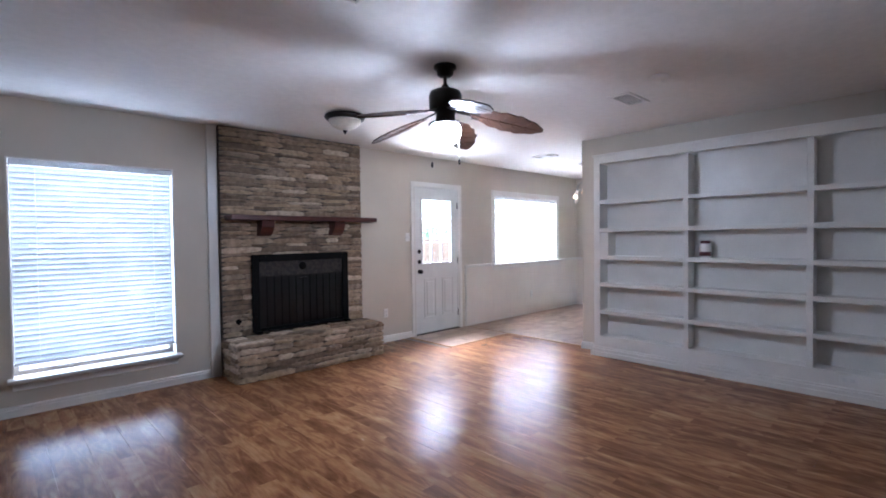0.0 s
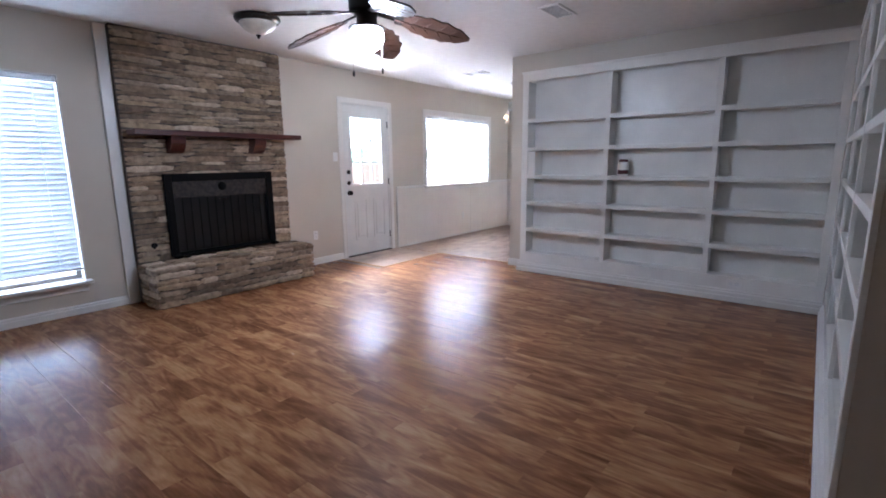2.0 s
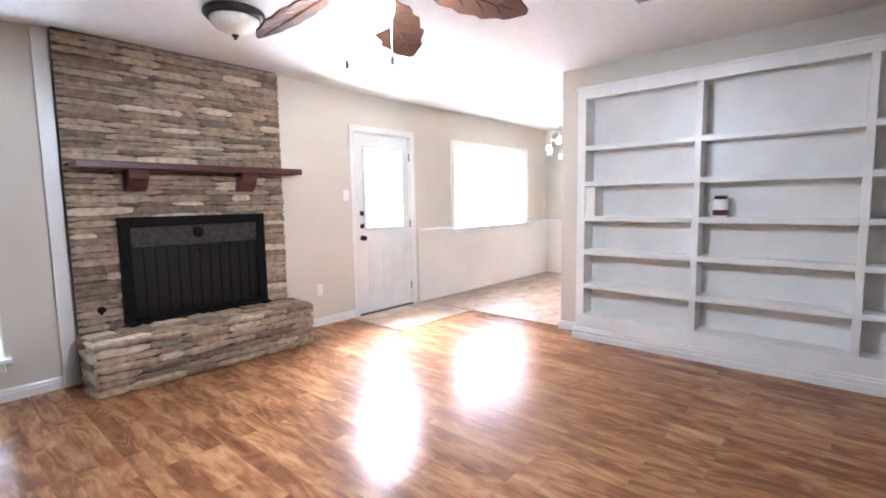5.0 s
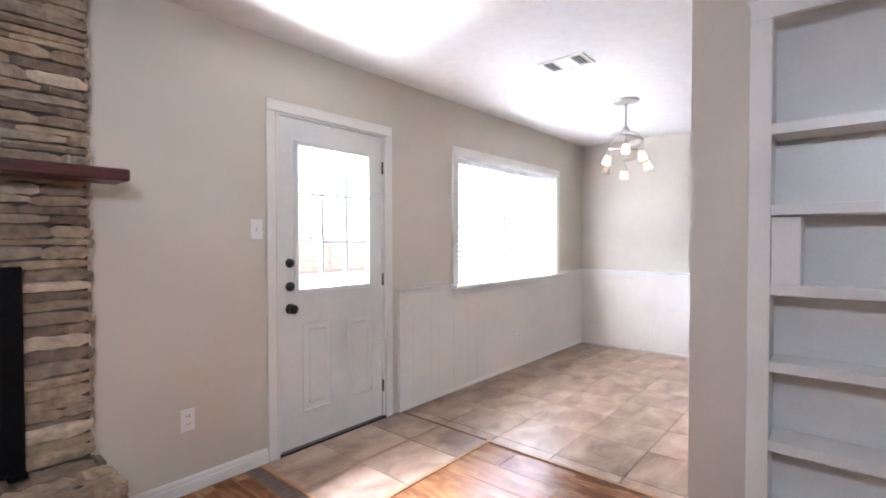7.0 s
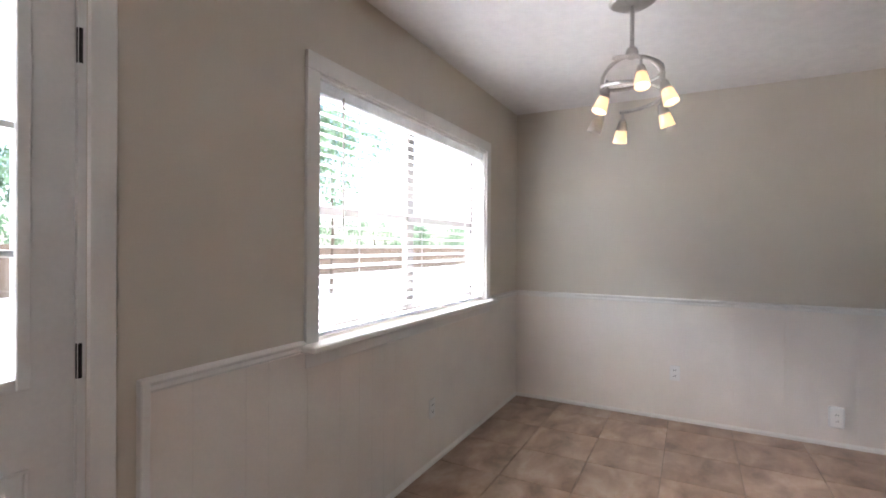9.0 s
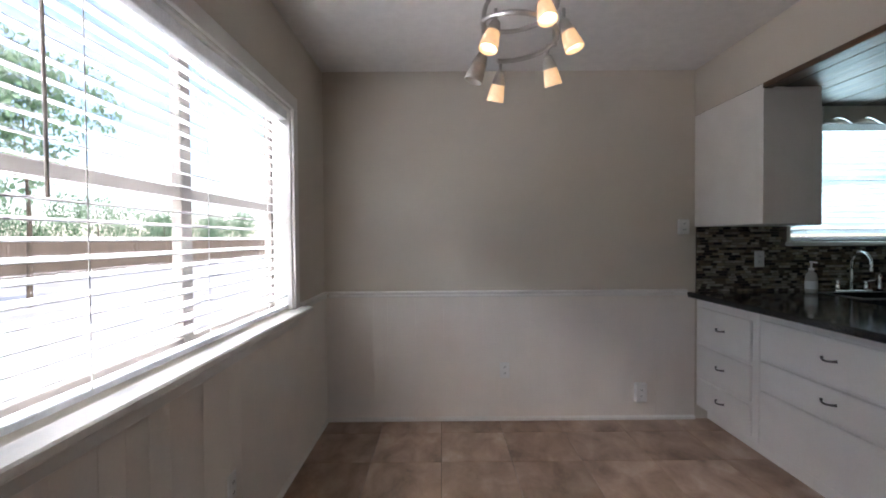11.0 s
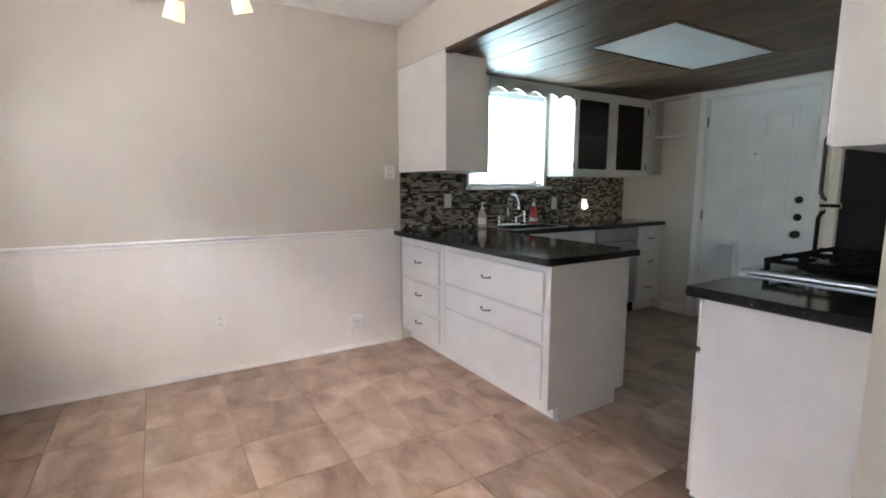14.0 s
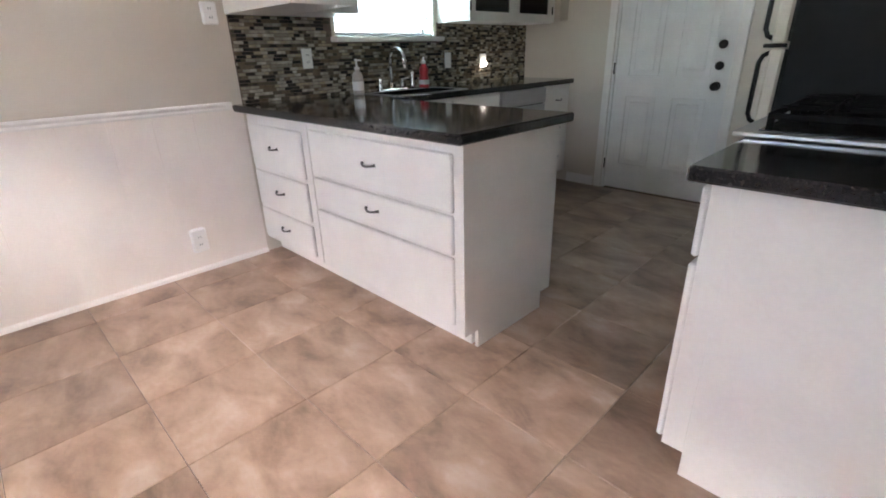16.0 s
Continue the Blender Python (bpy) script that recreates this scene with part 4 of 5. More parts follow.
# ---------- ceiling fixtures ----------
def ceiling_fan():
    cx, cy = 2.35, 2.15
    o = thing("ceiling_fan", (cx, cy, TOP), "dark bronze ceiling fan with five carved leaf blades, lit globe", "ceiling fan")
    part("canopy", lathe((cx, cy, TOP), [(0.075, 0), (0.075, -0.018), (0.058, -0.028), (0.052, -0.062), (0.03, -0.075)], 28), BRONZE, o, smooth=True)
    part("downrod", tube([(cx, cy, TOP - 0.06), (cx, cy, 2.34)], 0.012, 12), BRONZE, o)
    part("yoke", lathe((cx, cy, 2.34), [(0.03, 0), (0.026, 0.02), (0.016, 0.035)], 16), BRONZE, o)
    part("motor_housing", lathe((cx, cy, 2.205), [(0.095, 0), (0.108, 0.012), (0.110, 0.095), (0.100, 0.118), (0.075, 0.130), (0.03, 0.134)], 32), BRONZE, o, smooth=True)
    part("switch_housing", lathe((cx, cy, 2.125), [(0.06, 0), (0.066, 0.01), (0.062, 0.05), (0.075, 0.07), (0.075, 0.08)], 28), BRONZE, o, smooth=True)
    # Added disc over the globe; it blocks upward glow onto the ceiling.
    part("added_glow_shield", lathe((cx, cy, 2.105), [(0.112, 0), (0.116, 0.004), (0.112, 0.010), (0.07, 0.022)], 28), BRONZE, o, smooth=True)
    part("globe", lathe((cx, cy, 1.97), [(0.0, 0), (0.04, 0.008), (0.075, 0.03), (0.098, 0.07), (0.102, 0.105), (0.09, 0.135), (0.062, 0.155)], 28), GLOBE, o, "lit frosted glass globe", True)
    outline = []
    n = 44
    for k in range(n):
        a = 2 * math.pi * k / n
        u = 0.5 - 0.5 * math.cos(a)
        w = 0.108 * math.sin(a) * (1 - 0.35 * abs(math.cos(a)) ** 3)
        w *= 1 + 0.09 * math.sin(u * math.pi * 10)
        outline.append((0.19 + u * 0.48, w))
    for k in range(5):
        m = pose(cx, cy, 2.215, 0, 0, -42 + 72 * k) @ pose(0, 0, 0, 0, 13, 0) @ pose(0, 0, 0, -15, 0, 0)
        bm = prism(outline, -0.005, 0.005, "z")
        bm.transform(m)
        blade = part("blade", bm, BLADE, o)
        rib = tube([(0.18, 0, -0.006), (0.4, 0, -0.008), (0.63, 0, -0.006)], [0.009, 0.006, 0.002], 8)
        for j in range(4):
            for s in (-1, 1):
                u = 0.27 + j * 0.085
                tube([(u, 0, -0.006), (u + 0.04, s * 0.045, -0.006), (u + 0.055, s * 0.075, -0.005)], [0.004, 0.003, 0.0015], 6, rib)
        rib.transform(m)
        part("vein", rib, BLADE, blade)
        arm = boxes(((0.06, -0.018, -0.006), (0.21, 0.018, 0.002)), ((0.18, -0.045, -0.008), (0.235, 0.045, -0.004)), bevel=0.002)
        arm.transform(m)
        part("blade_arm", arm, BRONZE, blade)
    for x, y, z in ((cx - 0.07, cy + 0.06, 1.86), (cx + 0.07, cy - 0.055, 1.88)):
        c = part("pull_chain", tube([(x, y, 2.15), (x, y, z)], 0.0018, 6), NICKEL, o)
        part("fob", lathe((x, y, z - 0.035), [(0.004, 0), (0.008, 0.01), (0.007, 0.03), (0.003, 0.037)], 10), BRONZE, c)


def dome_light():
    c = (2.515, 3.637)
    o = thing("ceiling_light", (*c, TOP), "bronze flush ceiling light with frosted bowl, unlit", "ceiling light")
    part("pan", lathe((*c, TOP), [(0.14, 0), (0.18, -0.012), (0.185, -0.03), (0.17, -0.05), (0.15, -0.055)], 32), BRONZE, o, smooth=True)
    part("bowl", lathe((*c, TOP - 0.05), [(0.148, 0), (0.14, -0.03), (0.11, -0.062), (0.06, -0.088), (0.015, -0.098)], 32), DOMEGLASS, o, smooth=True)
    part("finial", lathe((*c, TOP - 0.146), [(0.02, 0), (0.022, -0.008), (0.01, -0.018), (0.012, -0.024), (0, -0.034)], 16), BRONZE, o, smooth=True)


def ceiling_vent(x0, x1, y0, y1, along, label, three=False):
    o = thing("ceiling_vent", ((x0 + x1) / 2, (y0 + y1) / 2, TOP), label, "air vent")
    z = TOP
    f = 0.025
    for a, b in (((x0, y0), (x1, y0 + f)), ((x0, y1 - f), (x1, y1)), ((x0, y0 + f), (x0 + f, y1 - f)), ((x1 - f, y0 + f), (x1, y1 - f))):
        part("frame", boxes(((*a, z - 0.012), (*b, z)), bevel=0.003), TRIM, o)
    # Near-black sheet behind the slats paints the shade of an open duct.
    part("backing", boxes(((x0 + f, y0 + f, z - 0.003), (x1 - f, y1 - f, z - 0.0005))), DARKSLOT, o)
    lo, hi = (y0 + f, y1 - f) if along == "x" else (x0 + f, x1 - f)
    n = int((hi - lo) / 0.022)
    for k in range(n):
        u = lo + (k + 0.5) * (hi - lo) / n
        if three and abs(u - (lo + hi) / 2) < (hi - lo) * 0.24:
            continue
        bm = boxes(((x0 + f, u - 0.001, z - 0.009), (x1 - f, u + 0.001, z - 0.004))) if along == "x" else boxes(((u - 0.001, y0 + f, z - 0.009), (u + 0.001, y1 - f, z - 0.004)))
        bmesh.ops.rotate(bm, cent=(((x0 + x1) / 2, u, z - 0.008) if along == "x" else (u, (y0 + y1) / 2, z - 0.008)), matrix=Matrix.Rotation(radians(40 if along == "x" else 50), 3, "X" if along == "x" else "Y"), verts=bm.verts)
        part("slat", bm, TRIM, o)
    if three:
        part("cover", boxes(((x0 + f, (y0 + y1) / 2 - (hi - lo) * 0.24, z - 0.010), (x1 - f, (y0 + y1) / 2 + (hi - lo) * 0.24, z - 0.004))), PANEL, o)


def smoke_alarm():
    o = thing("smoke_alarm", (3.63, 1.265, TOP), "round white plastic smoke alarm on the ceiling", "smoke alarm")
    part("body", lathe((3.63, 1.265, TOP), [(0.062, 0), (0.065, -0.012), (0.058, -0.03), (0.03, -0.037), (0, -0.038)], 28), PLASTIC, o, smooth=True)
    part("button", lathe((3.65, 1.25, TOP - 0.034), [(0.012, 0), (0.011, -0.005), (0, -0.006)], 12), PANEL, o)


def chandelier():
    cx, cy = 6.965, 3.72
    o = thing("chandelier", (cx, cy, TOP), "brushed nickel spiral chandelier with six amber glass shades", "chandelier")
    part("canopy", lathe((cx, cy, TOP), [(0.105, 0), (0.108, -0.008), (0.09, -0.020), (0.03, -0.028), (0.012, -0.03)], 32), NICKEL, o, smooth=True)
    part("rod", tube([(cx, cy, TOP - 0.02), (cx, cy, 2.26)], 0.010, 12), NICKEL, o)
    part("hub", lathe((cx, cy, 2.215), [(0.012, 0), (0.026, 0.012), (0.03, 0.03), (0.022, 0.05), (0.01, 0.055)], 20), NICKEL, o, smooth=True)
    R = 0.135
    for a in (radians(100), radians(280)):
        pts = [(cx + R * math.cos(a) * math.sin(t), cy + R * math.sin(a) * math.sin(t), 2.10 + 0.13 * math.cos(t)) for t in (math.pi / 2 * k / 8 for k in range(9))]
        pts.append((cx + R * math.cos(a), cy + R * math.sin(a), 2.02))
        part("arm", tube(pts, 0.008, 10), NICKEL, o)
    pts = []
    for k in range(41):
        a = radians(150 + 600 * k / 40)
        pts.append((cx + R * math.cos(a), cy + R * math.sin(a), 2.19 - 0.19 * k / 40))
    part("spiral_band", tube(pts, 0.009, 8), NICKEL, o)
    for k, (deg, z) in enumerate(((195, 2.17), (92, 2.03), (240, 2.11), (312, 2.055), (28, 2.005), (130, 2.10))):
        a = radians(deg)
        d = Vector((math.cos(a), math.sin(a), 0))
        top = Vector((cx, cy - 0.015, z)) + d * (R + 0.012)
        axis = (Vector((0, 0, -1)) + d * 0.38).normalized()
        p = top + Vector((0, 0, -0.045))
        s = part("lamp_arm", tube([top, top + Vector((0, 0, -0.025)), p], 0.006, 8), NICKEL, o)
        part("socket", lathe(p, [(0.008, -0.008), (0.016, 0.0), (0.022, 0.024), (0.029, 0.046), (0.028, 0.046), (0.020, 0.026)], 16, axis), NICKEL, s)
        lit = k != 1
        bm = lathe(p + axis * 0.025, [(0.017, 0), (0.026, 0.025), (0.031, 0.055), (0.034, 0.085), (0.031, 0.085), (0.028, 0.055), (0.023, 0.025), (0.013, 0.003)], 20, axis)
        part("shade", bm, SHADE if lit else SHADEOFF, s, "glowing amber glass shade" if lit else "unlit glass shade", True)
        if lit:
            part("bulb", lathe(p + axis * 0.04, [(0.008, 0), (0.016, 0.015), (0.015, 0.035), (0, 0.045)], 12, axis), BULB, s, smooth=True)


ceiling_fan()
dome_light()
ceiling_vent(3.82, 4.20, 1.57, 1.76, "y", "white metal ceiling air vent with dark slots")
ceiling_vent(5.72, 5.93, 3.555, 3.87, "x", "white metal three-way ceiling air vent", True)
ceiling_vent(1.22, 1.46, 1.60, 1.85, "x", "white metal ceiling air vent with dark slots")
smoke_alarm()
chandelier()


# ---------- switches and outlets ----------
def wall_plate(kind, axis, face, out, u, z, w=0.07, h=0.115, label="", bulky=0.0):
    o = thing(kind, (u, face, z) if axis == "y" else (face, u, z), label, "switch" if "switch" in kind else "outlet")

    def B(a, b, d0, d1, c, d, bevel=0.002):
        return boxes(((a, face + out * d0, c), (b, face + out * d1, d)), bevel=bevel) if axis == "y" else boxes(((face + out * d0, a, c), (face + out * d1, b, d)), bevel=bevel)
    part("plate", B(u - w / 2, u + w / 2, 0, 0.007 + bulky, z - h / 2, z + h / 2, 0.003 + bulky * 0.2), PLASTIC, o)
    d = 0.007 + bulky
    if "switch" in kind:
        part("toggle", B(u - 0.006, u + 0.006, d, d + 0.012, z - 0.012, z + 0.012), PLASTIC, o)
    else:
        for s in (-1, 1):
            k = part("socket", B(u - 0.016, u + 0.016, d, d + 0.003, z + s * 0.021 - 0.014, z + s * 0.021 + 0.014), PLASTIC, o)
            for q in (-0.006, 0.006):
                # Raised near-black chip paints the shade inside a socket hole.
                part("slot", B(u + q - 0.0015, u + q + 0.0015, d + 0.003, d + 0.0035, z + s * 0.021 - 0.005, z + s * 0.021 + 0.006, 0), DARKSLOT, k)


wall_plate("light_switch", "y", NW, -1, 4.232, 1.37, 0.075, 0.115, "white light switch beside the garden door")
wall_plate("outlet", "y", NW, -1, 3.85, 0.38, label="white wall outlet near the hearth")
wall_plate("outlet", "y", NW - 0.012, -1, 7.05, 0.345, label="white outlet on panelling under the window")
wall_plate("outlet", "x", EW - 0.012, -1, 3.565, 0.365, label="white outlet on cream panelling")
wall_plate("outlet", "x", EW - 0.012, -1, 2.595, 0.20, 0.085, 0.14, "white outlet with a plugged-in adapter", 0.025)
wall_plate("outlet", "x", EW, -1, 2.285, 1.383, 0.08, 0.11, "white outlet above the chair rail", 0.02)
wall_plate("outlet", "x", EW - 0.008, -1, 1.74, 1.147, label="white outlet on mosaic backsplash")
wall_plate("light_switch", "x", EW - 0.008, -1, 0.49, 1.10, label="white switch on mosaic backsplash")


def night_light():
    o = thing("night_light", (EW - 0.012, 0.06, 1.08), "small lit plug-in night light on the backsplash", "night light")
    part("plate", boxes(((EW - 0.016, 0.02, 1.03), (EW - 0.008, 0.10, 1.14)), bevel=0.002), PLASTIC, o)
    part("lens", lathe((EW - 0.016, 0.06, 1.06), [(0.018, 0), (0.018, 0.02), (0.010, 0.028), (0, 0.03)], 14, (-1, 0, 0)), glowing("night_light_glow", (1, 0.95, 0.8), 6), o, "glowing lens")


night_light()


# ---------- kitchen ----------
def pull(parent, c, axis, out, half=0.045):
    """A bow-shaped black drawer pull."""
    c = Vector(c)
    u = Vector((1, 0, 0)) if axis == "x" else Vector((0, 1, 0))
    n = Vector((0, out, 0)) if axis == "x" else Vector((out, 0, 0))
    pts = [c + u * (half * s) + n * (0.004 + 0.022 * (1 - s * s)) + Vector((0, 0, -0.006 * (1 - s * s))) for s in (-1, -0.92, -0.6, -0.2, 0.2, 0.6, 0.92, 1)]
    part("handle", tube(pts, [0.008, 0.0065, 0.005, 0.005, 0.005, 0.005, 0.0065, 0.008], 8), PEWTER, parent, "dark pewter bow handle", True)


def front(o, name, face, out, axis, u0, u1, z0, z1, handle=True):
    """A drawer or door front that stands proud, with routed edge."""
    def B(a, b, d0, d1, c, d, bevel):
        return boxes(((a, face + out * d0, c), (b, face + out * d1, d)), bevel=bevel) if axis == "x" else boxes(((face + out * d0, a, c), (face + out * d1, b, d)), bevel=bevel)
    f = part(name, B(u0, u1, 0, 0.018, z0, z1, 0.006), CAB, o)
    if handle:
        u, z = (u0 + u1) / 2, (z0 + z1) / 2 + 0.01
        pull(f, (u, face + out * 0.018, z) if axis == "x" else (face + out * 0.018, u, z), axis, out)
    return f


def peninsula():
    o = thing("peninsula_cabinet", (7.75, 1.87, 0), "white painted peninsula base cabinet with drawers", "cabinet")
    body = part("body", boxes(((6.90, 1.565, 0.10), (EW, 2.18, 0.878)), bevel=0.002), CAB, o)
    part("toe_kick", boxes(((6.92, 1.63, 0.0), (EW, 2.10, 0.10))), CAB, o)
    part("end_panel", prism([(1.64, 0.0), (2.10, 0.0), (2.10, 0.085), (2.182, 0.085), (2.182, 0.878), (1.565, 0.878), (1.565, 0.085), (1.64, 0.085)], 6.885, 6.90, "x"), CAB, o)
    for z0, z1 in ((0.565, 0.815), (0.330, 0.545), (0.125, 0.310)):
        front(o, "drawer", 2.18, 1, "x", 7.985, 8.57, z0, z1)
    for z0, z1, hd in ((0.610, 0.835, True), (0.440, 0.600, True), (0.125, 0.430, False)):
        front(o, "drawer", 2.18, 1, "x", 6.93, 7.90, z0, z1, hd)
    part("stile", boxes(((7.925, 2.18, 0.11), (7.962, 2.186, 0.87)), bevel=0.001), CAB, o)


def east_units():
    o = thing("sink_cabinet", (8.35, 0.98, 0), "white painted sink base cabinet", "cabinet")
    part("body", boxes(((8.10, 0.44, 0.10), (EW, 1.564, 0.878))), CAB, o)
    part("toe_kick", boxes(((8.17, 0.44, 0), (EW, 1.564, 0.10))), CAB, o)
    for a, b in ((0.46, 0.97), (0.99, 1.50)):
        front(o, "door", 8.10, -1, "y", a, b, 0.12, 0.68, False)
        front(o, "drawer", 8.10, -1, "y", a, b, 0.70, 0.86, False)
    d = thing("dishwasher", (8.35, 0.14, 0), "dark stainless dishwasher under the counter", "dishwasher")
    part("body", boxes(((8.11, -0.165, 0.02), (EW - 0.02, 0.435, 0.875))), BLACKENAMEL, d)
    part("door_panel", boxes(((8.085, -0.16, 0.12), (8.11, 0.43, 0.74)), bevel=0.004), STEEL, d)
    part("control_panel", boxes(((8.08, -0.16, 0.75), (8.11, 0.43, 0.87)), bevel=0.004), STEEL, d)
    part("handle", tube([(8.075, -0.10, 0.765), (8.055, -0.09, 0.765), (8.055, 0.36, 0.765), (8.075, 0.37, 0.765)], 0.010, 8), STEEL, d)
    c = thing("drawer_cabinet", (8.35, -0.36, 0), "white painted three-drawer base cabinet", "cabinet")
    part("body", boxes(((8.10, SW + 0.002, 0.10), (EW, -0.17, 0.878))), CAB, c)
    part("toe_kick", boxes(((8.17, SW + 0.002, 0), (EW, -0.17, 0.10))), CAB, c)
    for z0, z1 in ((0.64, 0.85), (0.40, 0.62), (0.12, 0.38)):
        front(c, "drawer", 8.10, -1, "y", SW + 0.03, -0.185, z0, z1)


def countertop():
    o = thing("countertop", (7.9, 1.5, 0.88), "polished black granite L-shaped countertop with sink cut-out", "countertop")
    t0, t1 = 0.879, 0.917
    sx0, sx1, sy0, sy1 = 8.14, 8.47, 0.78, 1.40
    part("slab", boxes(((6.835, 1.535, t0), (EW, 2.252, t1)), bevel=0.006), GRANITE, o)
    part("slab", boxes(((8.06, SW + 0.002, t0), (sx0, 1.535, t1))), GRANITE, o)
    for a, b in (((sx1, SW + 0.002, t0), (EW, 1.535, t1)), ((sx0, SW + 0.002, t0), (sx1, sy0, t1)), ((sx0, sy1, t0), (sx1, 1.535, t1))):
        part("slab", boxes((a, b)), GRANITE, o)
    s = thing("sink", (8.3, 1.09, 0.72), "dark composite undermount kitchen sink", "sink")
    part("bowl", boxes(((sx0, sy0, 0.72), (sx1, sy1, 0.735)), ((sx0 - 0.01, sy0, 0.72), (sx0, sy1, 0.906)), ((sx1, sy0, 0.72), (sx1 + 0.01, sy1, 0.906)), ((sx0, sy0 - 0.01, 0.72), (sx1, sy0, 0.906)), ((sx0, sy1, 0.72), (sx1, sy1 + 0.01, 0.906))), SINKM, s)
    part("drain", lathe((8.3, 1.09, 0.735), [(0.04, 0), (0.04, 0.003), (0, 0.002)], 18), CHROME, s)
    part("rim", boxes(((sx0 - 0.012, sy0 - 0.012, 0.917), (sx0, sy1 + 0.012, 0.922)), ((sx1, sy0 - 0.012, 0.917), (sx1 + 0.012, sy1 + 0.012, 0.922)), ((sx0, sy0 - 0.012, 0.917), (sx1, sy0, 0.922)), ((sx0, sy1, 0.917), (sx1, sy1 + 0.012, 0.922))), STEEL, s)
    f = thing("faucet", (8.52, 1.13, 0.917), "polished chrome gooseneck faucet with two handles", "faucet")
    part("base", boxes(((8.50, 1.00, 0.917), (8.555, 1.26, 0.932)), bevel=0.006), CHROME, f)
    pts = [(8.53, 1.13, 0.93), (8.53, 1.13, 1.12)] + [(8.53 - 0.075 + 0.075 * math.cos(a), 1.13, 1.12 + 0.075 * math.sin(a)) for a in (math.pi * k / 8 for k in range(1, 9))] + [(8.38, 1.13, 1.07)]
    part("spout", tube(pts, 0.012, 12), CHROME, f, smooth=True)
    for y in (1.03, 1.23):
        part("tap", lathe((8.53, y, 0.932), [(0.018, 0), (0.015, 0.02), (0.012, 0.05), (0.016, 0.06), (0, 0.066)], 16), CHROME, f, smooth=True)
        part("lever", tube([(8.53, y, 0.99), (8.49, y + (0.03 if y > 1.1 else -0.03), 1.0)], 0.006, 8), CHROME, f)
    part("sprayer", lathe((8.53, 0.93, 0.917), [(0.02, 0), (0.016, 0.03), (0.013, 0.08), (0.017, 0.11), (0, 0.125)], 16), CHROME, f, smooth=True)
    b = thing("soap_bottle", (8.47, 1.46, 0.917), "clear hand soap bottle with white pump", "soap bottle")
    part("body", lathe((8.47, 1.46, 0.918), [(0.032, 0), (0.036, 0.01), (0.036, 0.10), (0.028, 0.13), (0.014, 0.145), (0.014, 0.155)], 20), SHADEOFF, b, smooth=True)
    part("label", lathe((8.47, 1.46, 0.945), [(0.0364, 0), (0.0368, 0.001), (0.0368, 0.055), (0.0364, 0.056)], 20), PLASTIC, b)
    p = part("pump", lathe((8.47, 1.46, 1.073), [(0.017, 0), (0.017, 0.014), (0.006, 0.018), (0.006, 0.05), (0.012, 0.052), (0.012, 0.062), (0, 0.064)], 16), PLASTIC, b)
    part("nozzle", tube([(8.47, 1.46, 1.13), (8.43, 1.45, 1.128)], 0.005, 8), PLASTIC, p)
    r = thing("dish_soap_bottle", (8.50, 0.84, 0.917), "red dish soap bottle with white cap", "soap bottle")
    part("body", lathe((8.50, 0.84, 0.918), [(0.034, 0), (0.038, 0.01), (0.036, 0.07), (0.03, 0.09), (0.035, 0.13), (0.018, 0.165), (0.013, 0.17)], 20), RED, r, smooth=True)
    part("label", lathe((8.50, 0.84, 0.945), [(0.0385, 0), (0.039, 0.001), (0.038, 0.03), (0.0372, 0.031)], 20), PLASTIC, r)
    part("cap", lathe((8.50, 0.84, 1.088), [(0.014, 0), (0.014, 0.02), (0.007, 0.024), (0.006, 0.045), (0, 0.046)], 14), PLASTIC, r)


def backsplash():
    o = thing("backsplash", (EW, 0.8, 0.917), "brown and beige glass mosaic tile backsplash", "backsplash", kind="structure")
    part("grout_bed", boxes(((EW - 0.004, SW + 0.001, 0.917), (EW, 0.60, 1.37)), ((EW - 0.004, 0.60, 0.917), (EW, 1.54, 1.245)), ((EW - 0.004, 1.54, 0.917), (EW, 2.19, 1.38))), GROUT, o)
    rng = random.Random(3)
    vs, fs = [], []
    z, row = 0.919, 0
    while z < 1.372:
        y = SW + 0.002 - rng.uniform(0, 0.05)
        while y < 2.185:
            w = rng.choice((0.028, 0.042, 0.056))
            a, b = max(y, SW + 0.002), min(y + w - 0.003, 2.186)
            if b - a > 0.006 and not (0.595 < b and a < 1.545 and z > 1.232):
                n, d = len(vs), EW - 0.0085 - rng.uniform(0, 0.001)
                vs += [(d, a, z), (d, b, z), (d, b, z + 0.0155), (d, a, z + 0.0155), (EW - 0.003, a, z), (EW - 0.003, b, z), (EW - 0.003, b, z + 0.0155), (EW - 0.003, a, z + 0.0155)]
                fs += [(n + 3, n + 2, n + 1, n), (n, n + 1, n + 5, n + 4), (n + 1, n + 2, n + 6, n + 5), (n + 2, n + 3, n + 7, n + 6), (n + 3, n, n + 4, n + 7)]
            y += w
        z += 0.0185
    me = bpy.data.meshes.new("mosaic_tiles")
    me.from_pydata([(x - EW, y - 0.8, z - 0.917) for x, y, z in vs], [], fs)
    me.materials.append(MOSAIC)
    ob = new("mosaic_tiles", me)
    ob.parent = o
    tagged(ob, kind="stuff")


